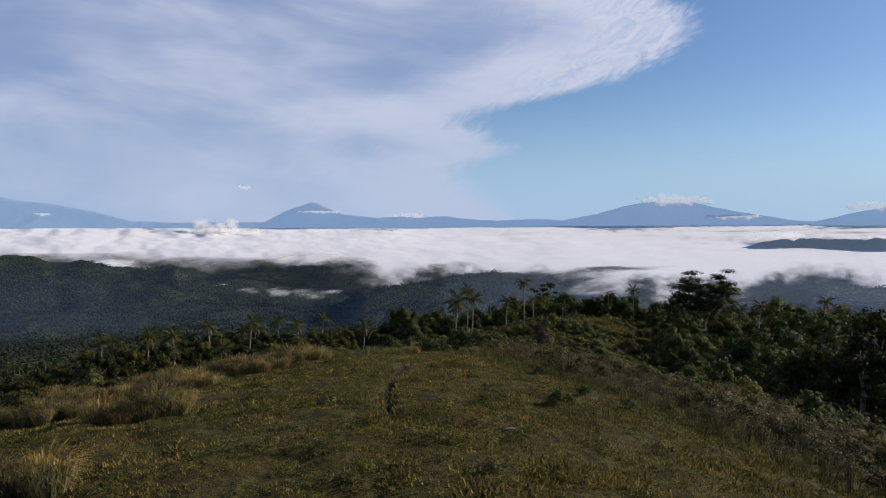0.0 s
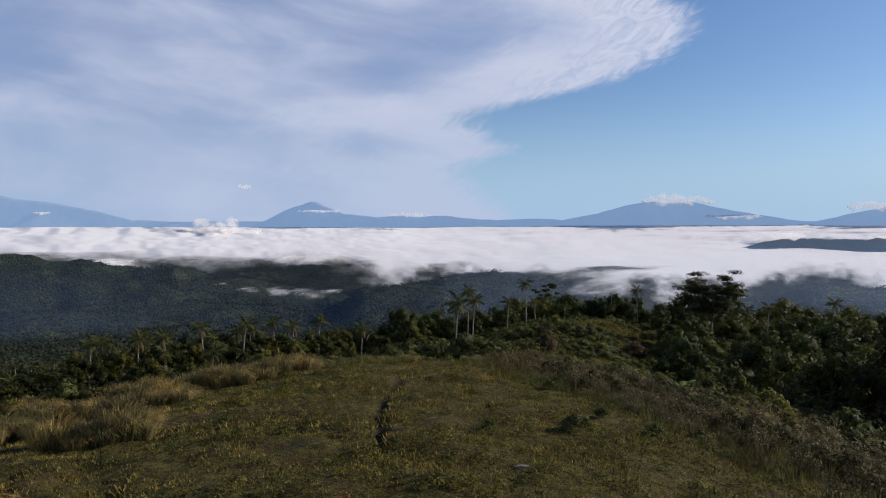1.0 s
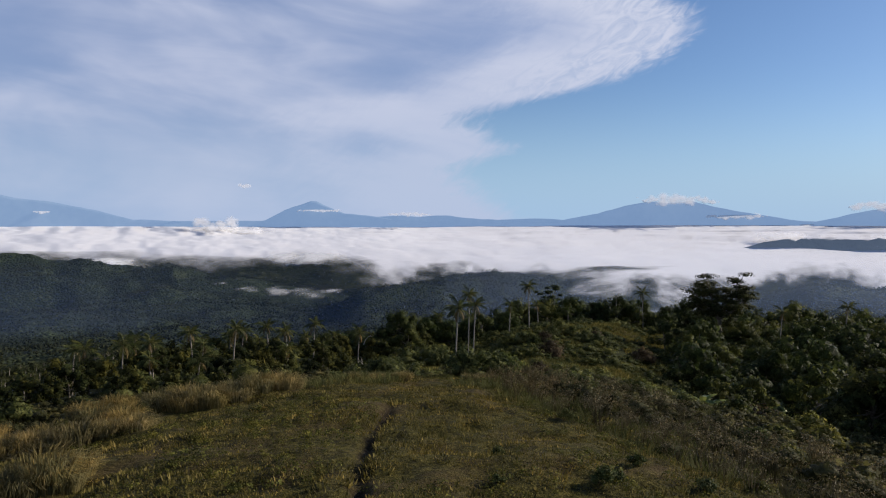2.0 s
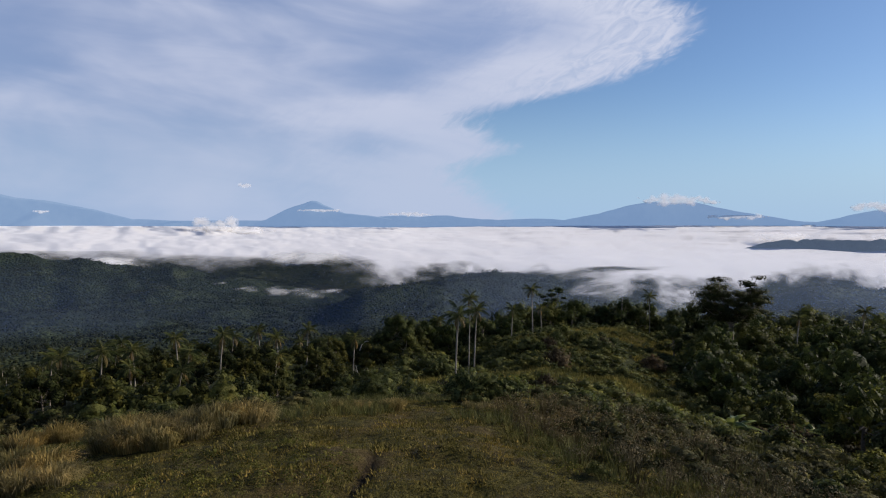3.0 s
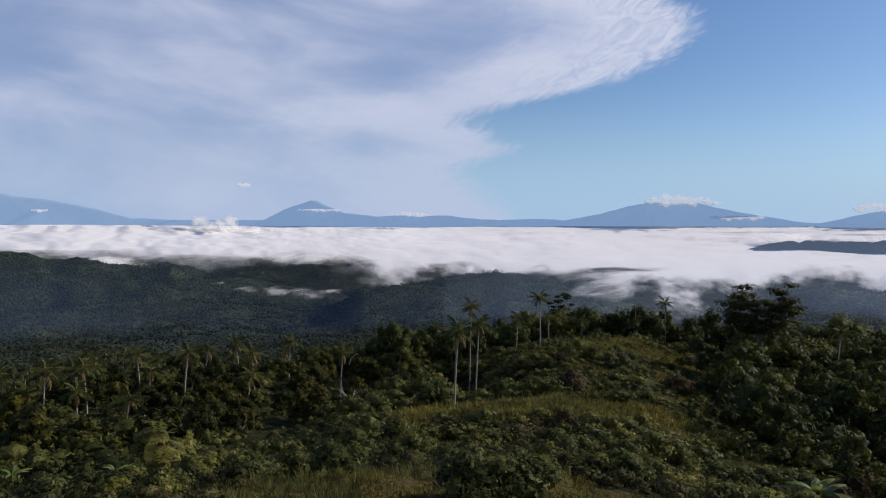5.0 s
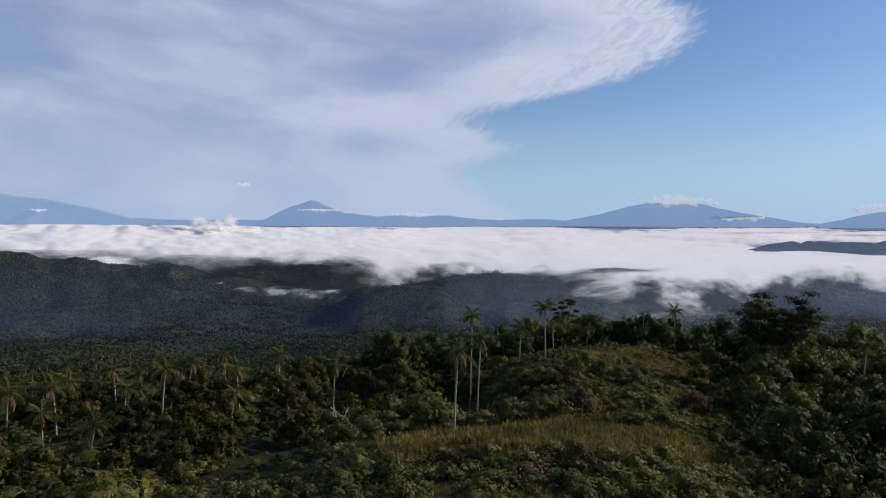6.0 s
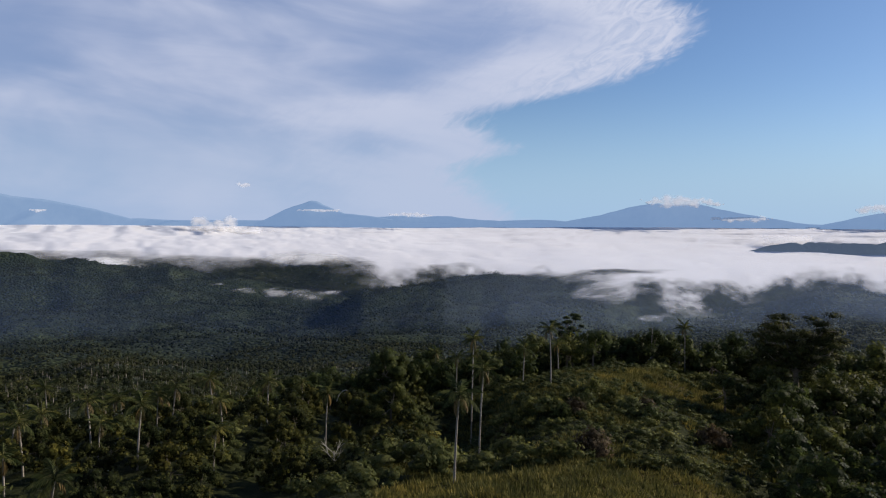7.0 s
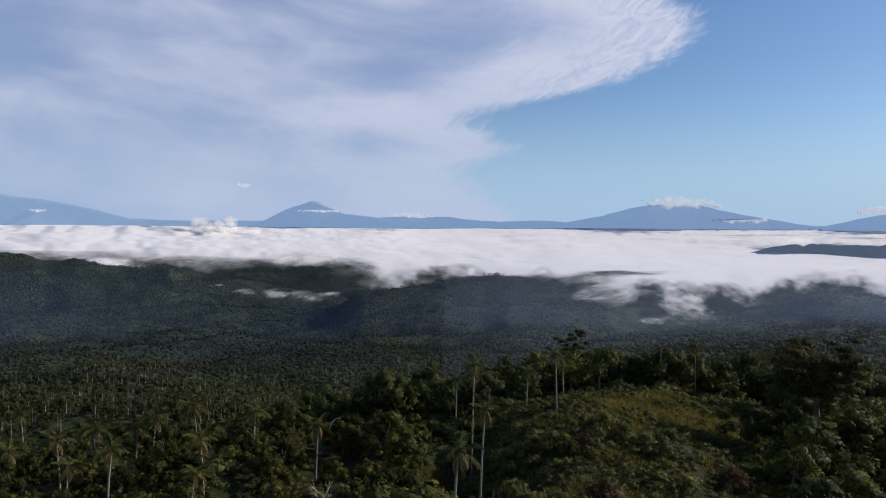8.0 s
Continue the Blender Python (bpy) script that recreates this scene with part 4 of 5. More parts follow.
def scatter(n, x0, x1, y0, y1, ok, gap):
    """Up to n places at least gap apart where ok(x, y, meadow) holds."""
    got, cells = [], {}
    X, Y = rng.uniform(x0, x1, n * 14), rng.uniform(y0, y1, n * 14)
    fit = np.abs(X) <= 24 + 0.70 * Y
    X, Y = X[fit], Y[fit]
    for x, y, m in zip(X.tolist(), Y.tolist(), meadow(X, Y).tolist()):
        if len(got) >= n:
            break
        if not ok(x, y, m):
            continue
        c = (int(x // gap), int(y // gap))
        if any((x - a) ** 2 + (y - b) ** 2 < gap * gap for i in (-1, 0, 1) for j in (-1, 0, 1) for a, b in cells.get((c[0] + i, c[1] + j), ())):
            continue
        cells.setdefault(c, []).append((x, y))
        got.append((x, y))
    return got


def joined(name, meshes, places, mat, label, category):
    """Very many plants of a few kinds as one object. places: x, y, scale, turn, height scale."""
    V, Q, A, o = [], [], [], 0
    data = []
    for me in meshes:
        v, n = np.empty(len(me.vertices) * 3, np.float32), np.empty(len(me.vertices) * 3, np.float32)
        me.vertices.foreach_get("co", v), me.attributes["puff"].data.foreach_get("vector", n)
        q = np.empty(len(me.loops), np.int32)
        me.loops.foreach_get("vertex_index", q)
        data.append((v.reshape(-1, 3), q.reshape(-1, 4), n.reshape(-1, 3)))
    pl = np.asarray(places)
    zz = land(pl[:, 0], pl[:, 1])
    pick = np.arange(len(pl)) % len(data)
    for k, (v, q, nn) in enumerate(data):
        s = pl[pick == k]
        c, n = np.cos(s[:, 3])[:, None], np.sin(s[:, 3])[:, None]
        X = (v[None, :, 0] * c - v[None, :, 1] * n) * s[:, 2:3] + s[:, 0:1]
        Y = (v[None, :, 0] * n + v[None, :, 1] * c) * s[:, 2:3] + s[:, 1:2]
        Z = v[None, :, 2] * s[:, 2:3] * s[:, 4:5] + zz[pick == k][:, None]
        V.append(squash(np.stack([X, Y, Z], -1).reshape(-1, 3)))
        A.append(np.stack([nn[None, :, 0] * c - nn[None, :, 1] * n, nn[None, :, 0] * n + nn[None, :, 1] * c, nn[None, :, 2] + 0 * c], -1).reshape(-1, 3))
        Q.append((q[None] + (np.arange(len(s)) * len(v))[:, None, None]).reshape(-1, 4) + o)
        o += len(s) * len(v)
    ob = new(name, leafy(name, (np.concatenate(V), np.concatenate(Q), np.concatenate(A)), mat))
    return tagged(ob, label, category, kind="stuff")


def strew(pts, lo, hi, flat=(0.75, 1.2)):
    p = np.asarray(pts)
    return np.column_stack([p, rng.uniform(lo, hi, len(p)), rng.uniform(0, 6.28, len(p)), rng.uniform(*flat, len(p))])


# ---- palms on the spur: x, y, height of the crown ----
PALMS = [(2.9, 159.5, -18.6), (7.9, 188, -21.4), (8.3, 232, -23.4), (28, 232, -20.8), (24, 257, -30.0), (82, 290, -28.8), (-2, 300, -40), (-49, 258, -41.5),
         (-26, 220, -34), (-75, 225, -37.5), (-66, 222, -35.5), (-87, 201, -35.5), (-46, 194.5, -37), (-93, 182.5, -32.5), (-105, 245, -40),
         (-89, 249, -44), (-75, 171, -29), (98, 210, -26.0), (139, 247, -29), (-51, 153, -29), (5, 262, -34), (36, 268, -31), (12, 300, -40)]
for i, (x, y, zt) in enumerate(PALMS):
    g = float(land(x, y))
    ob = palm_variant(100 + i, max(5.0, zt + Z0 - g), 0.3 + 0.9 * random.random(), 16, 1.0 + 0.25 * random.random())
    ob.matrix_basis = pose(x, y, g, 0, 0, 0)
    tagged(ob, "tall coconut palm with a thin pale trunk above scrub", "palm tree", "palms on the spur")

# palms of the grove on the western slope and behind the knoll
grove = [palm_variant(140 + k, h, 0.8, 14, 1.08, 2) for k, h in enumerate((7.5, 9.5, 10.5, 8.5, 6.0))]
spots = scatter(115, -210, -22, 165, 400, lambda x, y, m: x < -30 - 0.05 * (y - 200) or y > 260, 7.0) + scatter(16, 86, 165, 265, 335, lambda x, y, m: True, 5.0)
for k, (x, y) in enumerate(spots):
    ob = place(grove[k % 5], put(x, y, random.uniform(0.85, 1.2)))
    tagged(ob, "coconut palm with a pale trunk in the grove", "palm tree", "palms of the grove")
for t in grove:
    discard(t)

# ---- single trees ----
def big_tree(seed, height, spread):
    """A tall old tree: forking limbs that end in flat ragged sprays, with sky between them."""
    r = np.random.default_rng(seed)
    root = new("spreading_tree")
    fork = height * 0.42
    v, q, _ = tube([(0, 0, -1.5), (0.4, 0.1, fork * 0.5), (0.2, 0.3, fork)], [0.9, 0.7, 0.55], 8)
    mesh_part("trunk", sheet("trunk", v, q, M_BARK), root)
    sprays = []
    for k in range(11):
        a = k * 2.4 + r.normal() * 0.25
        lift = 0.56 + 0.36 * ((k * 5) % 11) / 11
        run = spread * (1.05 - 0.55 * (lift - 0.55) / 0.42) * r.uniform(0.8, 1.0)
        end = np.array([math.cos(a) * run, math.sin(a) * run, height * lift])
        st = np.array([0.2, 0.3, fork * r.uniform(0.75, 1.0)])
        mid = st * 0.45 + end * 0.55 + np.array([0, 0, -0.05 * height])
        made = [tube([st, mid, end], [0.34, 0.22, 0.07], 6)]
        for j in range(7):
            f = 0.35 + 0.65 * j / 6
            p = (mid * (1 - f) * 2 + end * (2 * f - 1)) if f > 0.5 else st + (mid - st) * f * 2
            p = p + np.array([r.normal() * spread * 0.15, r.normal() * spread * 0.15, r.uniform(-0.04, 0.06) * height])
            made.append(tube([mid * (1 - f) + end * f, p], [0.09, 0.03], 4))
            g = spread * r.uniform(0.13, 0.22)
            sprays.append((*p, g * 1.15, g * 1.15, g * 0.42))
        v, q, _ = merge(made)
        mesh_part("limb", sheet("limb", v, q, M_BARK), root)
    for k in range(38):
        a, f = r.random() * 6.28, math.sqrt(r.random())
        g = spread * r.uniform(0.14, 0.22)
        sprays.append((math.cos(a) * f * spread * 0.72, math.sin(a) * f * spread * 0.72, height * r.uniform(0.28, 0.76), g, g, g * 0.6))
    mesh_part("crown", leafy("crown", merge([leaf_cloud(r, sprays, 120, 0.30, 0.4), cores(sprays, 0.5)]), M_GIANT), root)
    return root


giant = big_tree(7, 27.0, 13.6)
giant.matrix_basis = pose(92, 238, -14.6 + Z0 - 26.5, 0, 0, 40)
tagged(giant, "tall dark spreading tree with ragged layered branches", "tree")
flat_top = tree_variant(8, 17.0, 6.5, 22, 110, 0.34, None, True)
flat_top.name = "flat_topped_tree"
flat_top.matrix_basis = pose(48, 315, -28.5 + Z0 - 15.5, 0, 0, 0)
tagged(flat_top, "flat-topped tree rising over the spur's crest", "tree")
ob = bare_tree("dead_tree", 3, 9.5, M_DEADWOOD)
ob.matrix_basis = put(-20.1, 195.6, turn=20)
tagged(ob, "bleached leafless dead tree among green scrub", "dead tree")
ob = bare_tree("bare_tree", 4, 17.0, M_BARK, 7, 0.014)
ob.matrix_basis = put(128, 229, turn=70)
tagged(ob, "thin leafless tree standing above the woods", "bare tree")
v, q, _ = tube([(0, 0, 0), (0.1, 0, 5), (0.35, 0.1, 10), (0.5, 0.1, 15.5)], [0.2, 0.17, 0.15, 0.12], 7)
ob = new("dead_palm_trunk", sheet("dead_palm_trunk", v, q, M_PALMBARK))
ob.matrix_basis = pose(71, 292, float(land(71, 292)) - 0.4)
tagged(ob, "crownless dead palm trunk standing on the knoll", "palm trunk")
v, q, _ = tube([(-2.0, 0, -1.5), (-1.0, 0.1, 1.4), (0.6, 0.2, 3.0), (2.0, 0.1, 3.5), (2.6, 0, 3.2)], [0.22, 0.2, 0.18, 0.14, 0.08], 7)
ob = new("fallen_trunk", sheet("fallen_trunk", v, q, M_DEADWOOD))
ob.matrix_basis = pose(-25.1, 238.2, -29.0) @ Matrix.Scale(0.6, 4)
tagged(ob, "pale bent dead trunk leaning out of the foliage", "dead trunk")

# ---- woods on the spur ----
def crest_wood(x, y, m):
    return m < 0.05 and not (28 < x < 104 and y < 290 and x > 28) and not (x < 28 and y < 268)


def east_wood(x, y, m):
    return m < 0.05 and x > float(np.interp(y, [70, 130, 190, 225, 290], [45, 51, 56, 88, 96]))


def west_wood(x, y, m):
    return m < 0.05 and x < (-30 if y < 175 else 2 - 0.05 * (y - 175))


trees = [tree_variant(20 + k, h, s, 12, 50, 0.34) for k, (h, s) in enumerate(((9, 4.2), (8, 4.6), (11, 4.8), (9, 5.2), (7, 4.4)))]
# Western trees carry the shade of their slope in a darker leaf colour.
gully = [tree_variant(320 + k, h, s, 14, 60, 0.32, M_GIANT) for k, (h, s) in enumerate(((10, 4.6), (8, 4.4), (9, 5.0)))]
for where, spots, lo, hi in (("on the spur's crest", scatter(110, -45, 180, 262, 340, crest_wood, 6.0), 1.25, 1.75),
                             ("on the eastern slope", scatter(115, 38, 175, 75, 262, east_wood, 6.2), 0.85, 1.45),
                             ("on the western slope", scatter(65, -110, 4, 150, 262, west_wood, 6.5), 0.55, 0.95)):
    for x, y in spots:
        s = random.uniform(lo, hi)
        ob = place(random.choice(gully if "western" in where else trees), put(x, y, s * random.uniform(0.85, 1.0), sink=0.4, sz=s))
        tagged(ob, "dark green broadleaved tree " + where, "tree", "trees on the spur")
for x, y, s in ((-12, 232, 1.3), (-6, 226, 0.9), (-20, 236, 0.9), (40, 318, 1.1), (56, 322, 1.1), (74, 238, 1.3), (97, 230, 1.3), (84, 228, 1.2), (106, 240, 1.3)):
    ob = place(random.choice(trees), put(x, y, s, sink=0.4))
    tagged(ob, "dark dense broadleaved tree on the ridge", "tree", "trees on the spur")
for t in trees + gully:
    discard(t)

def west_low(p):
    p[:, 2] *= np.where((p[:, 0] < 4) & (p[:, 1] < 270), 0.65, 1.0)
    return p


light_trees = [leafy("tree_mass", merge([leaf_cloud(np.random.default_rng(30 + k), b, 22, 0.55, 0.2), cores(b)]), M_TREE)
               for k, b in enumerate([[(math.cos(j * 2.4) * 0.62 * j ** 0.5 * 2.2, math.sin(j * 2.4) * 0.62 * j ** 0.5 * 2.2, 7.6 - 0.75 * j + 0.6 * ((j * 7 + k) % 3), 2.1, 2.1, 1.8) for j in range(8)] for k in range(4)])]
spots = scatter(330, -130, 190, 140, 350, lambda x, y, m: crest_wood(x, y, m) if y > 262 else (east_wood(x, y, m) or west_wood(x, y, m)), 5.5)
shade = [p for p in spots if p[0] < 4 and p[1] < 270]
joined("spur_woods", light_trees, strew([p for p in spots if p not in shade], 0.8, 1.4), M_TREE, "closed green tree canopy filling the spur's flanks", "woodland")
# The gully's shade is put into this canopy's darker leaf colour.
joined("gully_woods", light_trees, west_low(strew(shade, 0.8, 1.4)), M_GIANT, "tree canopy filling the gully below the spur, coloured dark for shade", "woodland")

# Leaf colour darkened to paint in the shade at the wood's edge.
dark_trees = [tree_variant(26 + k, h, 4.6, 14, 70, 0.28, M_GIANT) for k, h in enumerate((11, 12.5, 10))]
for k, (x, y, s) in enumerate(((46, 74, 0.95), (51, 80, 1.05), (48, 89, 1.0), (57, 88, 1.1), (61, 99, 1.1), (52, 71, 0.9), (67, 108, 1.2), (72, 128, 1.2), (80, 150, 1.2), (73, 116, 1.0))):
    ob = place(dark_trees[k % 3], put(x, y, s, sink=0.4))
    tagged(ob, "tree on the slope with leaves coloured dark for shade", "tree", "trees on the spur")
for t in dark_trees:
    discard(t)

# ---- shrubs and undergrowth ----
russet = [shrub_mesh(46 + k, 2.1, 2.4, 60, 0.15, M_RUSSET) for k in range(3)]
for k, (x, y) in enumerate(scatter(26, 38, 76, 100, 136, lambda x, y, m: m < 0.1 and 0.38 < x / y < 0.62, 3.2)):
    ob = new("shrub", russet[k % 3])
    ob.matrix_basis = put(x, y, random.uniform(0.9, 1.5), sink=0.1)
    tagged(ob, "brown-leaved bush among the green shrubs", "shrub", "shrubs on the slope")
shrubs = [shrub_mesh(40 + k, 1.9, 2.0, 54, 0.16, M_SHRUB) for k in range(5)]
dry = [twig_mesh(50 + k, 1.3, 1.9, M_DRYSHRUB) for k in range(4)]


def scrub(x, y, m):
    return m < 0.12 and y > 28


spots = [(4.2, 82.5, 1.5), (2.2, 83, 1.2), (6.2, 84, 1.3), (-7, 92, 1.1), (14, 102, 1.3), (10, 104, 1.2), (17, 104, 1.4), (21, 106, 1.3)]
spots += [(x, y, random.uniform(0.65, 1.3)) for x, y in scatter(146, -56, 62, 30, 128, scrub, 3.0) + scatter(44, -24, 36, 83, 112, scrub, 2.6)]
for x, y, s in spots:
    east = 20 - (y - 38) * 0.43
    parched = s not in (1.5, 1.2, 1.3) and -1 < x - east < 17 and y < 105 and random.random() < 0.72
    ob = new("shrub", random.choice(dry if parched else shrubs))
    ob.matrix_basis = put(x, y, s, sz=s * random.uniform(0.75, 1.15), sink=0.1)
    tagged(ob, "dry grey-brown twiggy shrub on the grassy slope" if parched else "leafy green shrub in the dense undergrowth", "shrub", "shrubs on the slope")

joined("dry_brush", dry, strew(scatter(230, 4, 50, 27, 80, lambda x, y, m: -2.5 < x - (20 - (y - 38) * 0.43) < 15, 1.4), 0.45, 1.0), M_DRYSHRUB,
       "dry grey-brown twiggy brush along the meadow's edge", "brush")

thicket = [(x, 208 + 5 * math.sin(x * 0.4) + random.uniform(-2, 2)) for x in np.linspace(6, 46, 15)]
thicket += [(x, 133 + 3 * math.sin(x * 0.5) + random.uniform(-2, 2)) for x in np.linspace(-8, 30, 13)]
thicket += [(x, 126 + 4 * math.sin(x * 0.3) + random.uniform(-2, 2)) for x in np.linspace(10, 44, 10)]
thicket += scatter(30, 0, 80, 118, 215, scrub, 5.0)
for k, (x, y) in enumerate(thicket):
    brown = k % 5 == 3
    ob = new("shrub", russet[k % 3] if brown else shrubs[k % 5])
    ob.matrix_basis = put(x, y, random.uniform(1.2, 1.9), sz=random.uniform(0.8, 1.3) if y < 142 else random.uniform(1.2, 2.1), sink=0.2)
    tagged(ob, "brown-leaved bush among the green shrubs" if brown else "tall rounded green bush on the grassy spur", "shrub", "shrubs on the slope")
small = [shrub_mesh(70 + k, 2.4, 2.2, 30, 0.21, M_SHRUB, 3, False) for k in range(5)]
def low_on_knoll(p):
    k = np.exp(-((p[:, 0] - 55) / 34) ** 2 - ((p[:, 1] - 222) / 42) ** 2)
    k = np.maximum(k, 0.9 * (np.abs(p[:, 0] - 14) < 34) * (p[:, 1] < 142))
    p[:, 2] *= (1 - 0.45 * k) * np.clip(0.85 + 1.9 * fbm(p[:, 0], p[:, 1], 14, 2, 61), 0.35, 1.9)
    return p


joined("undergrowth", small, low_on_knoll(strew(scatter(2100, -75, 125, 112, 320, lambda x, y, m: scrub(x, y, m) and not (x < -4 and 150 < y < 262 and vnoise(x / 9, y / 9, 67) < -0.12) and (((x - 38) / 26) ** 2 + ((y - 198) / 32) ** 2 > 1 or vnoise(x / 7, y / 7, 66) > 0.08), 2.6), 0.8, 1.6)), M_SHRUB,
       "dense green undergrowth covering the slopes of the spur", "undergrowth")
joined("knoll_scrub", small, strew(scatter(1000, 2, 95, 142, 268, lambda x, y, m: m < 0.5 or (y > 220 and vnoise(x / 6, y / 6, 94) > 0.06), 1.9), 0.35, 0.85), M_SHRUB,
       "low rounded scrub on the knoll's near slope", "undergrowth")
weeds = [shrub_mesh(75 + k, 1.2, 0.9, 16, 0.12, M_WEED, 3, False) for k in range(4)]
joined("low_scrub", weeds, strew(scatter(1800, -62, 68, 26, 118, scrub, 1.5), 0.7, 1.6), M_WEED,
       "low leafy scrub between the shrubs", "undergrowth")

joined("outer_scrub", weeds + small, strew(scatter(520, -130, 130, -70, 30, lambda x, y, m: m < 0.3, 2.6) + scatter(420, -150, -60, 28, 150, scrub, 3.0) + scatter(300, 64, 150, 28, 110, scrub, 3.0), 0.7, 1.5), M_WEED,
       "scrub running down the sides of the hilltop", "undergrowth")

# ---- banana plants ----
for i, (x, y, h) in enumerate(((36.4, 107.4, 4.4), (38, 109.2, 4.0), (54.5, 132, 3.4), (58, 133, 3.8), (62, 134.5, 3.6), (66.5, 136, 3.4), (60, 137, 3.2), (86, 199, 4.0), (92, 197, 4.2), (-33, 118, 2.6), (-37, 121, 2.8), (-52, 126, 3.0))):
    ob = banana_variant(500 + i, h * 1.25)
    ob.matrix_basis = put(x, y, sink=0.0)
    tagged(ob, "banana plant with broad pale green leaves", "banana plant", "banana plants")

for x, y, r in ((7.4, 43.5, 0.36), (8.2, 44.2, 0.26), (2.6, 43, 0.20), (2.0, 27.5, 0.22), (12.2, 44, 0.30), (9.8, 47, 0.30), (15.5, 46, 0.34), (13.0, 52, 0.40), (3.0, 48, 0.24), (-9, 43, 0.22), (8.4, 58, 0.36)):
    ob = new("low_bush", shrubs[int(x * 7) % 5])
    ob.matrix_basis = put(x, y, r, sink=0.03)
    tagged(ob, "low green bush standing in the short grass", "bush", "bushes in the meadow")

# ---- tall dry grass ----
tall = [tussock_mesh(80 + k, 1.7, 2.0, 600, M_TALL, True, 0.85) for k in range(4)]
HEAPS = [(-33, 53, 4.5, 1.6, 18), (-41, 58, 4, 2.5, 12), (-28, 58.5, 3.6, 1.4, 12), (-22.5, 61, 2.6, 1.2, 9), (-21.5, 46, 2.6, 1.0, 9), (-19.3, 48, 1.4, 0.9, 5), (-21, 70, 2.6, 1.1, 11),
         (-16, 73.5, 2.6, 1.0, 10), (-26, 65, 2.4, 1.6, 8), (-19.5, 30.5, 1.8, 1.8, 9), (-42, 70, 5, 2.5, 10), (-4, 79, 4, 1.0, 7), (5, 77, 3, 1.0, 5), (-30, 82, 5, 2.5, 9), (-23, 78, 3.5, 1.5, 11)]
for cx, cy, rx, ry, n in HEAPS:
    for k in range(n):
        x, y = cx + rng.normal() * rx * 0.7, cy + rng.normal() * ry * 0.6
        ob = new("grass_tussock", tall[k % 4])
        ob.matrix_basis = put(x, y, random.uniform(0.55, 1.0) * (0.5 if cx > -6 else 1.0))
        tagged(ob, "tall straw-coloured grass clump on the mound's rim", "grass clump", "tall grass clumps")
reed = [tussock_mesh(86 + k, 1.4, 0.85, 90, M_REED, False, 0.7) for k in range(4)]


def slope_grass(x, y, m):
    if y < 74:
        e = x - (20 - (y - 38) * 0.43)
        return -3 < e < 14
    return abs(x - 6 - 0.22 * (y - 74)) < 34 and vnoise(x / 11, y / 11, 92) > -0.12


joined("slope_grass", reed, strew(scatter(2100, -40, 66, 34, 185, slope_grass, 1.3), 0.5, 1.1), M_REED,
       "rough yellow-green grass between shrubs on the slope", "grass")

clump = [tussock_mesh(190 + k, 1.6, 0.9, 26, M_REED, False, 2.4) for k in range(4)]
joined("knoll_grass", clump, strew(scatter(6400, -12, 105, 132, 300, lambda x, y, m: m > 0.15 or (x < 92 and 168 < y < 262 and vnoise(x / 12, y / 12, 93) > -0.2), 1.0), 0.6, 1.2), M_REED,
       "sunlit yellow-green grass on the knoll", "grass")

# ---- short meadow grass ----
tuft = [tussock_mesh(90 + k, 0.50, 0.22, 11, M_GRASS, False, 0.85) for k in range(6)]
gp = rng.uniform((-42, 12), (40, 96), (60000, 2))
gp = gp[(meadow(gp[:, 0], gp[:, 1]) > 0.3) & (trodden(gp[:, 0], gp[:, 1]) < 0.2) & (fbm(gp[:, 0], gp[:, 1], 2.6, 2, 78) > -0.30)]
joined("meadow_grass", tuft, strew(gp, 0.7, 1.6, (0.5, 1.3)) * np.column_stack([np.ones((len(gp), 2)), np.clip(0.9 + 1.1 * fbm(gp[:, 0], gp[:, 1], 2.6, 2, 78), 0.6, 1.6), np.ones((len(gp), 2))]), M_GRASS, "short olive and brown grass on the hilltop", "grass")
herbs = [shrub_mesh(95 + k, 0.42, 0.26, 16, 0.034, M_HERB, 3, False, False) for k in range(4)]
gp = rng.uniform((-40, 14), (38, 90), (5200, 2))
gp = gp[(meadow(gp[:, 0], gp[:, 1]) > 0.5) & (fbm(gp[:, 0], gp[:, 1], 10, 3, 77) > 0.02) & (trodden(gp[:, 0], gp[:, 1]) < 0.2)]
joined("meadow_weeds", herbs, strew(gp, 0.6, 1.7), M_HERB, "low leafy weeds scattered through the meadow grass", "weeds")
v, q, _ = tube([(-0.5, 0, 0.05), (-0.2, 0.02, 0.09), (0.2, 0, 0.09), (0.5, 0.03, 0.05)], [0.05, 0.16, 0.15, 0.05], 7)
ob = new("stone", sheet("stone", v, q, M_STONE))
ob.matrix_basis = put(3.6, 35.2, 0.8, 0, 0.04, 0.5)
tagged(ob, "pale flat stone lying in the short grass", "stone")

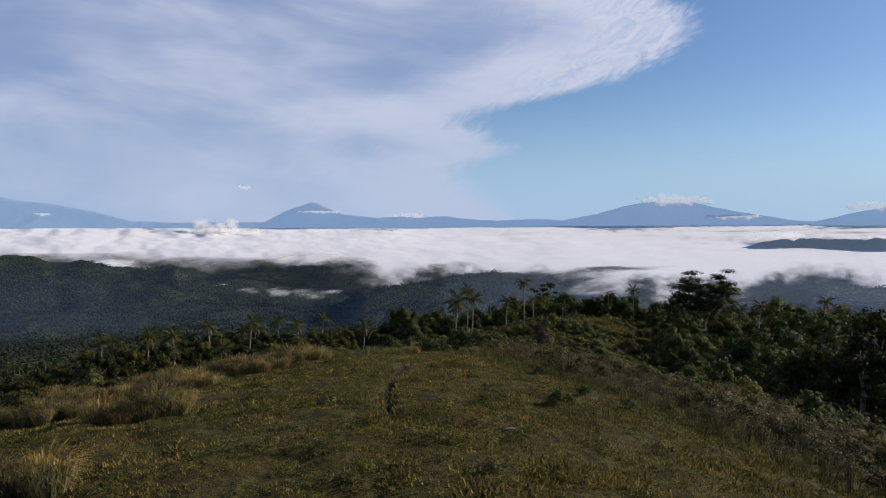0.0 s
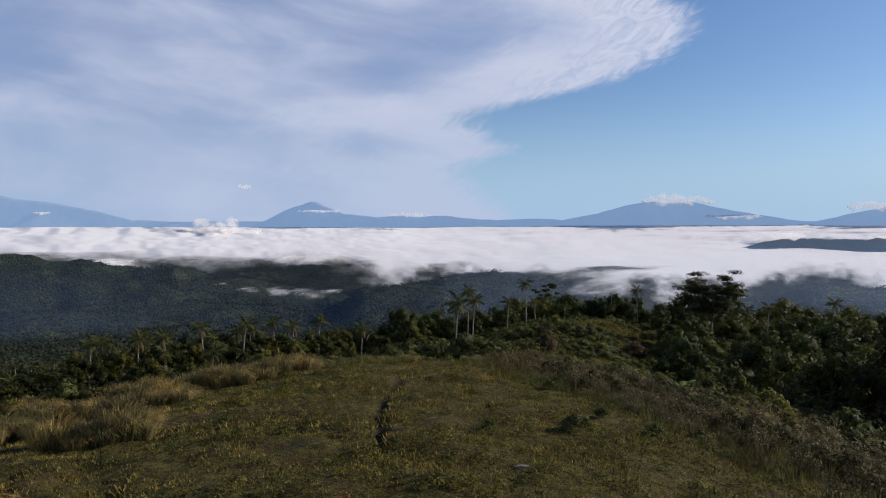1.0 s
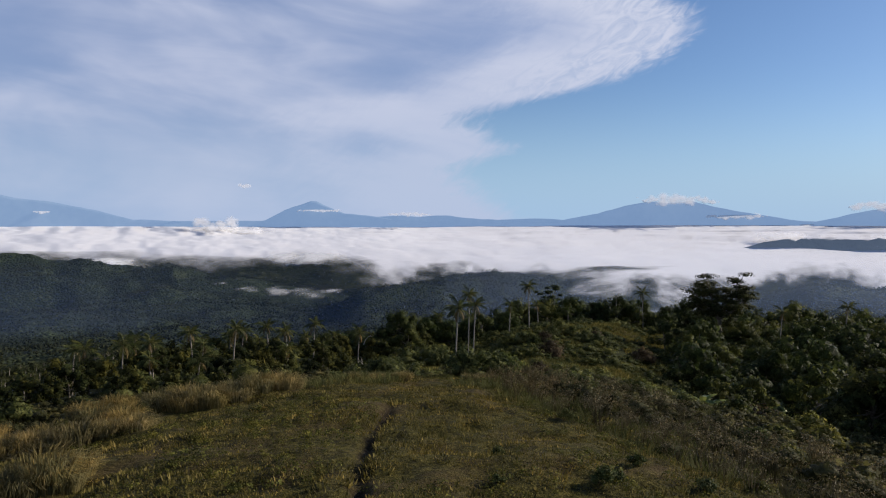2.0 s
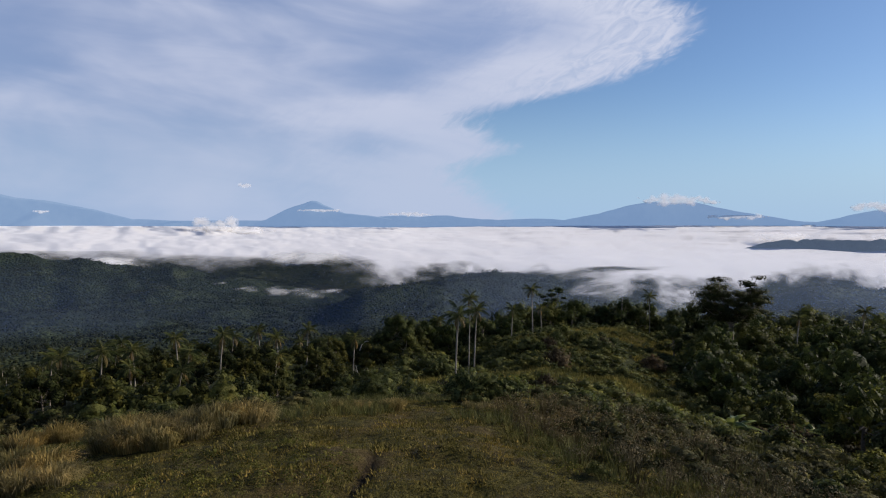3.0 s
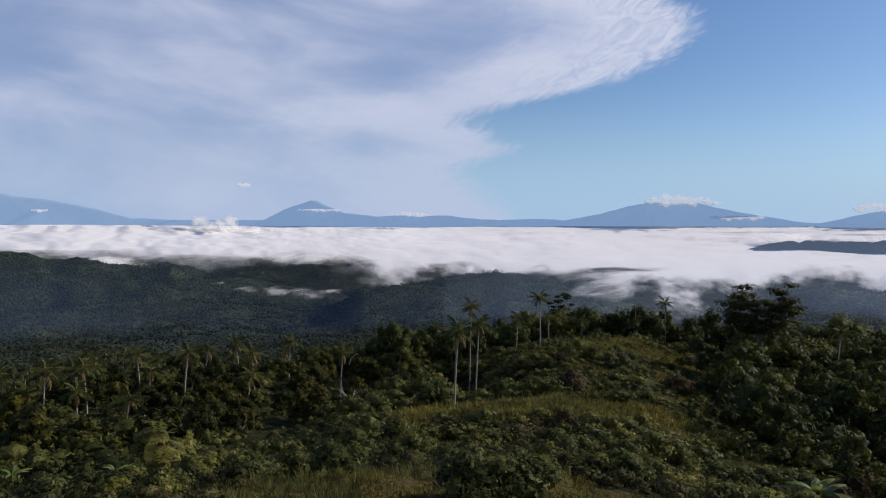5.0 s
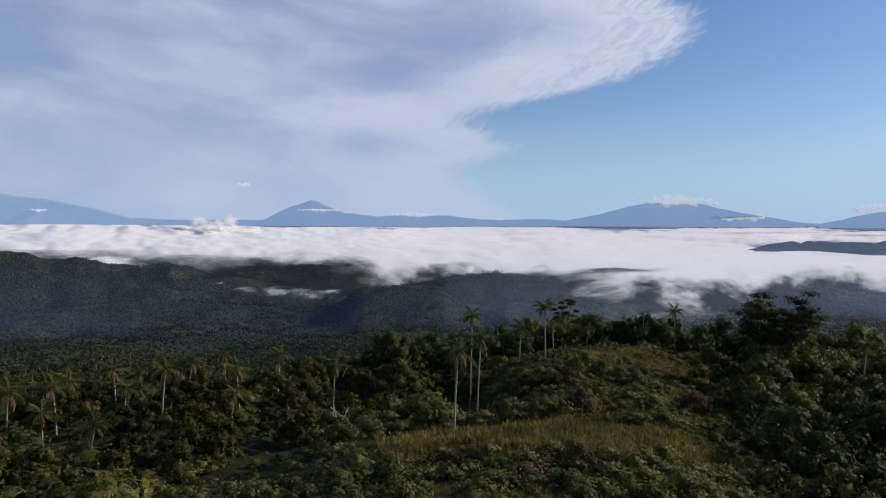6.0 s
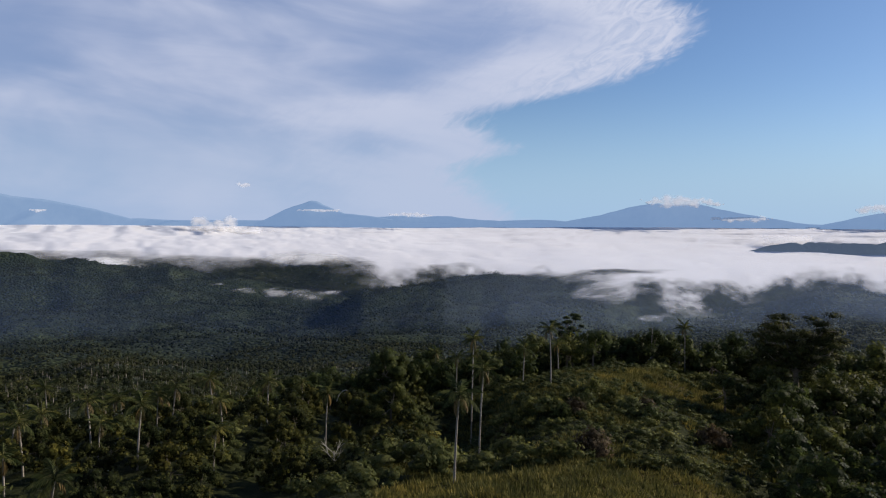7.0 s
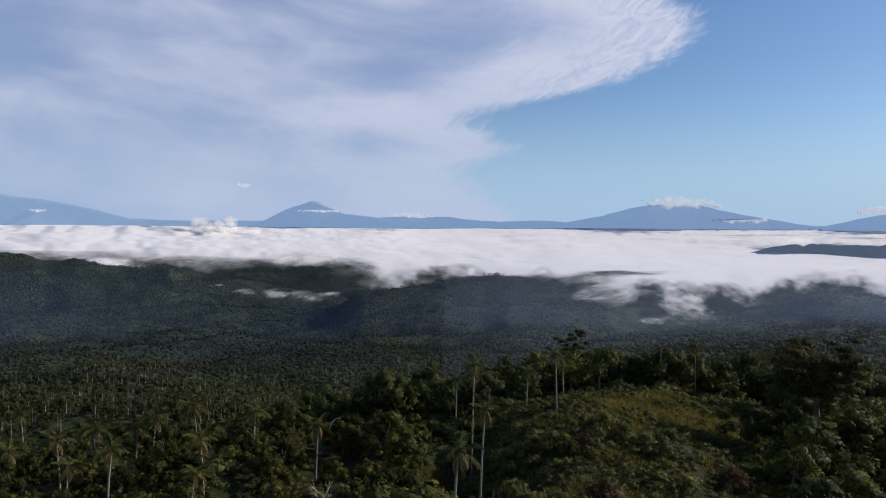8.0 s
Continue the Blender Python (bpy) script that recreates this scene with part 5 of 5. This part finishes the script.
# ---- woods of the valley and the far hills ----
def far_palm(seed):
    """The crown of a palm seen far off, nine metres up."""
    r = np.random.default_rng(seed)
    h = 9.0
    V, Q = [], []
    for k in range(9):
        a, up = k * 2.4, 1.0 - 1.6 * r.random()
        d = np.array([math.cos(a), math.sin(a), 0])
        s = np.array([-d[1], d[0], 0]) * 0.55
        p, m, t = np.array([0, 0, h]), np.array([0, 0, h + up]) + d * 1.8, np.array([0, 0, h + up - 1.3]) + d * 3.3
        o = len(V)
        V += [p - s * .4, p + s * .4, m + s, m - s, t + s * .4, t - s * .4]
        Q += [[o, o + 1, o + 2, o + 3], [o + 3, o + 2, o + 4, o + 5]]
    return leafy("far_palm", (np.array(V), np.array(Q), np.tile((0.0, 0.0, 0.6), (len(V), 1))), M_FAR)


def fan(n, r0, r1, half):
    r = np.sqrt(rng.uniform(r0 ** 2, r1 ** 2, n))
    a = np.radians(rng.uniform(-half, half, n))
    return np.stack([np.sin(a) * r, np.cos(a) * r], 1)


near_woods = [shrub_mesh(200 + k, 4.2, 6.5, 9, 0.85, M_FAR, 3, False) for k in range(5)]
p = fan(4000, 318, 720, 38)
p = p[meadow(p[:, 0], p[:, 1]) < 0.3]
joined("valley_woods", near_woods, strew(p, 0.6, 1.2), M_FAR, "dense dark green woods on the valley's slopes", "woodland")
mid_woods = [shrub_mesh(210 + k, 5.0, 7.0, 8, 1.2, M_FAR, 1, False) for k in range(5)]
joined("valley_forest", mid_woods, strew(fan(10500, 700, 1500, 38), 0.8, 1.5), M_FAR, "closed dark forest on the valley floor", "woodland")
stems = strew(fan(4200, 330, 1200, 38), 0.85, 1.35)
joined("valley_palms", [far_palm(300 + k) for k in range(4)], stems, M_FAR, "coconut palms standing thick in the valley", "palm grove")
joined("valley_palm_trunks", [leafy("far_trunk", tube([(0, 0, -1), (0, 0, 9.0)], [0.2, 0.15], 3), M_PALMBARK)], stems, M_PALMBARK, "thin pale trunks of the valley's coconut palms", "palm trunks")
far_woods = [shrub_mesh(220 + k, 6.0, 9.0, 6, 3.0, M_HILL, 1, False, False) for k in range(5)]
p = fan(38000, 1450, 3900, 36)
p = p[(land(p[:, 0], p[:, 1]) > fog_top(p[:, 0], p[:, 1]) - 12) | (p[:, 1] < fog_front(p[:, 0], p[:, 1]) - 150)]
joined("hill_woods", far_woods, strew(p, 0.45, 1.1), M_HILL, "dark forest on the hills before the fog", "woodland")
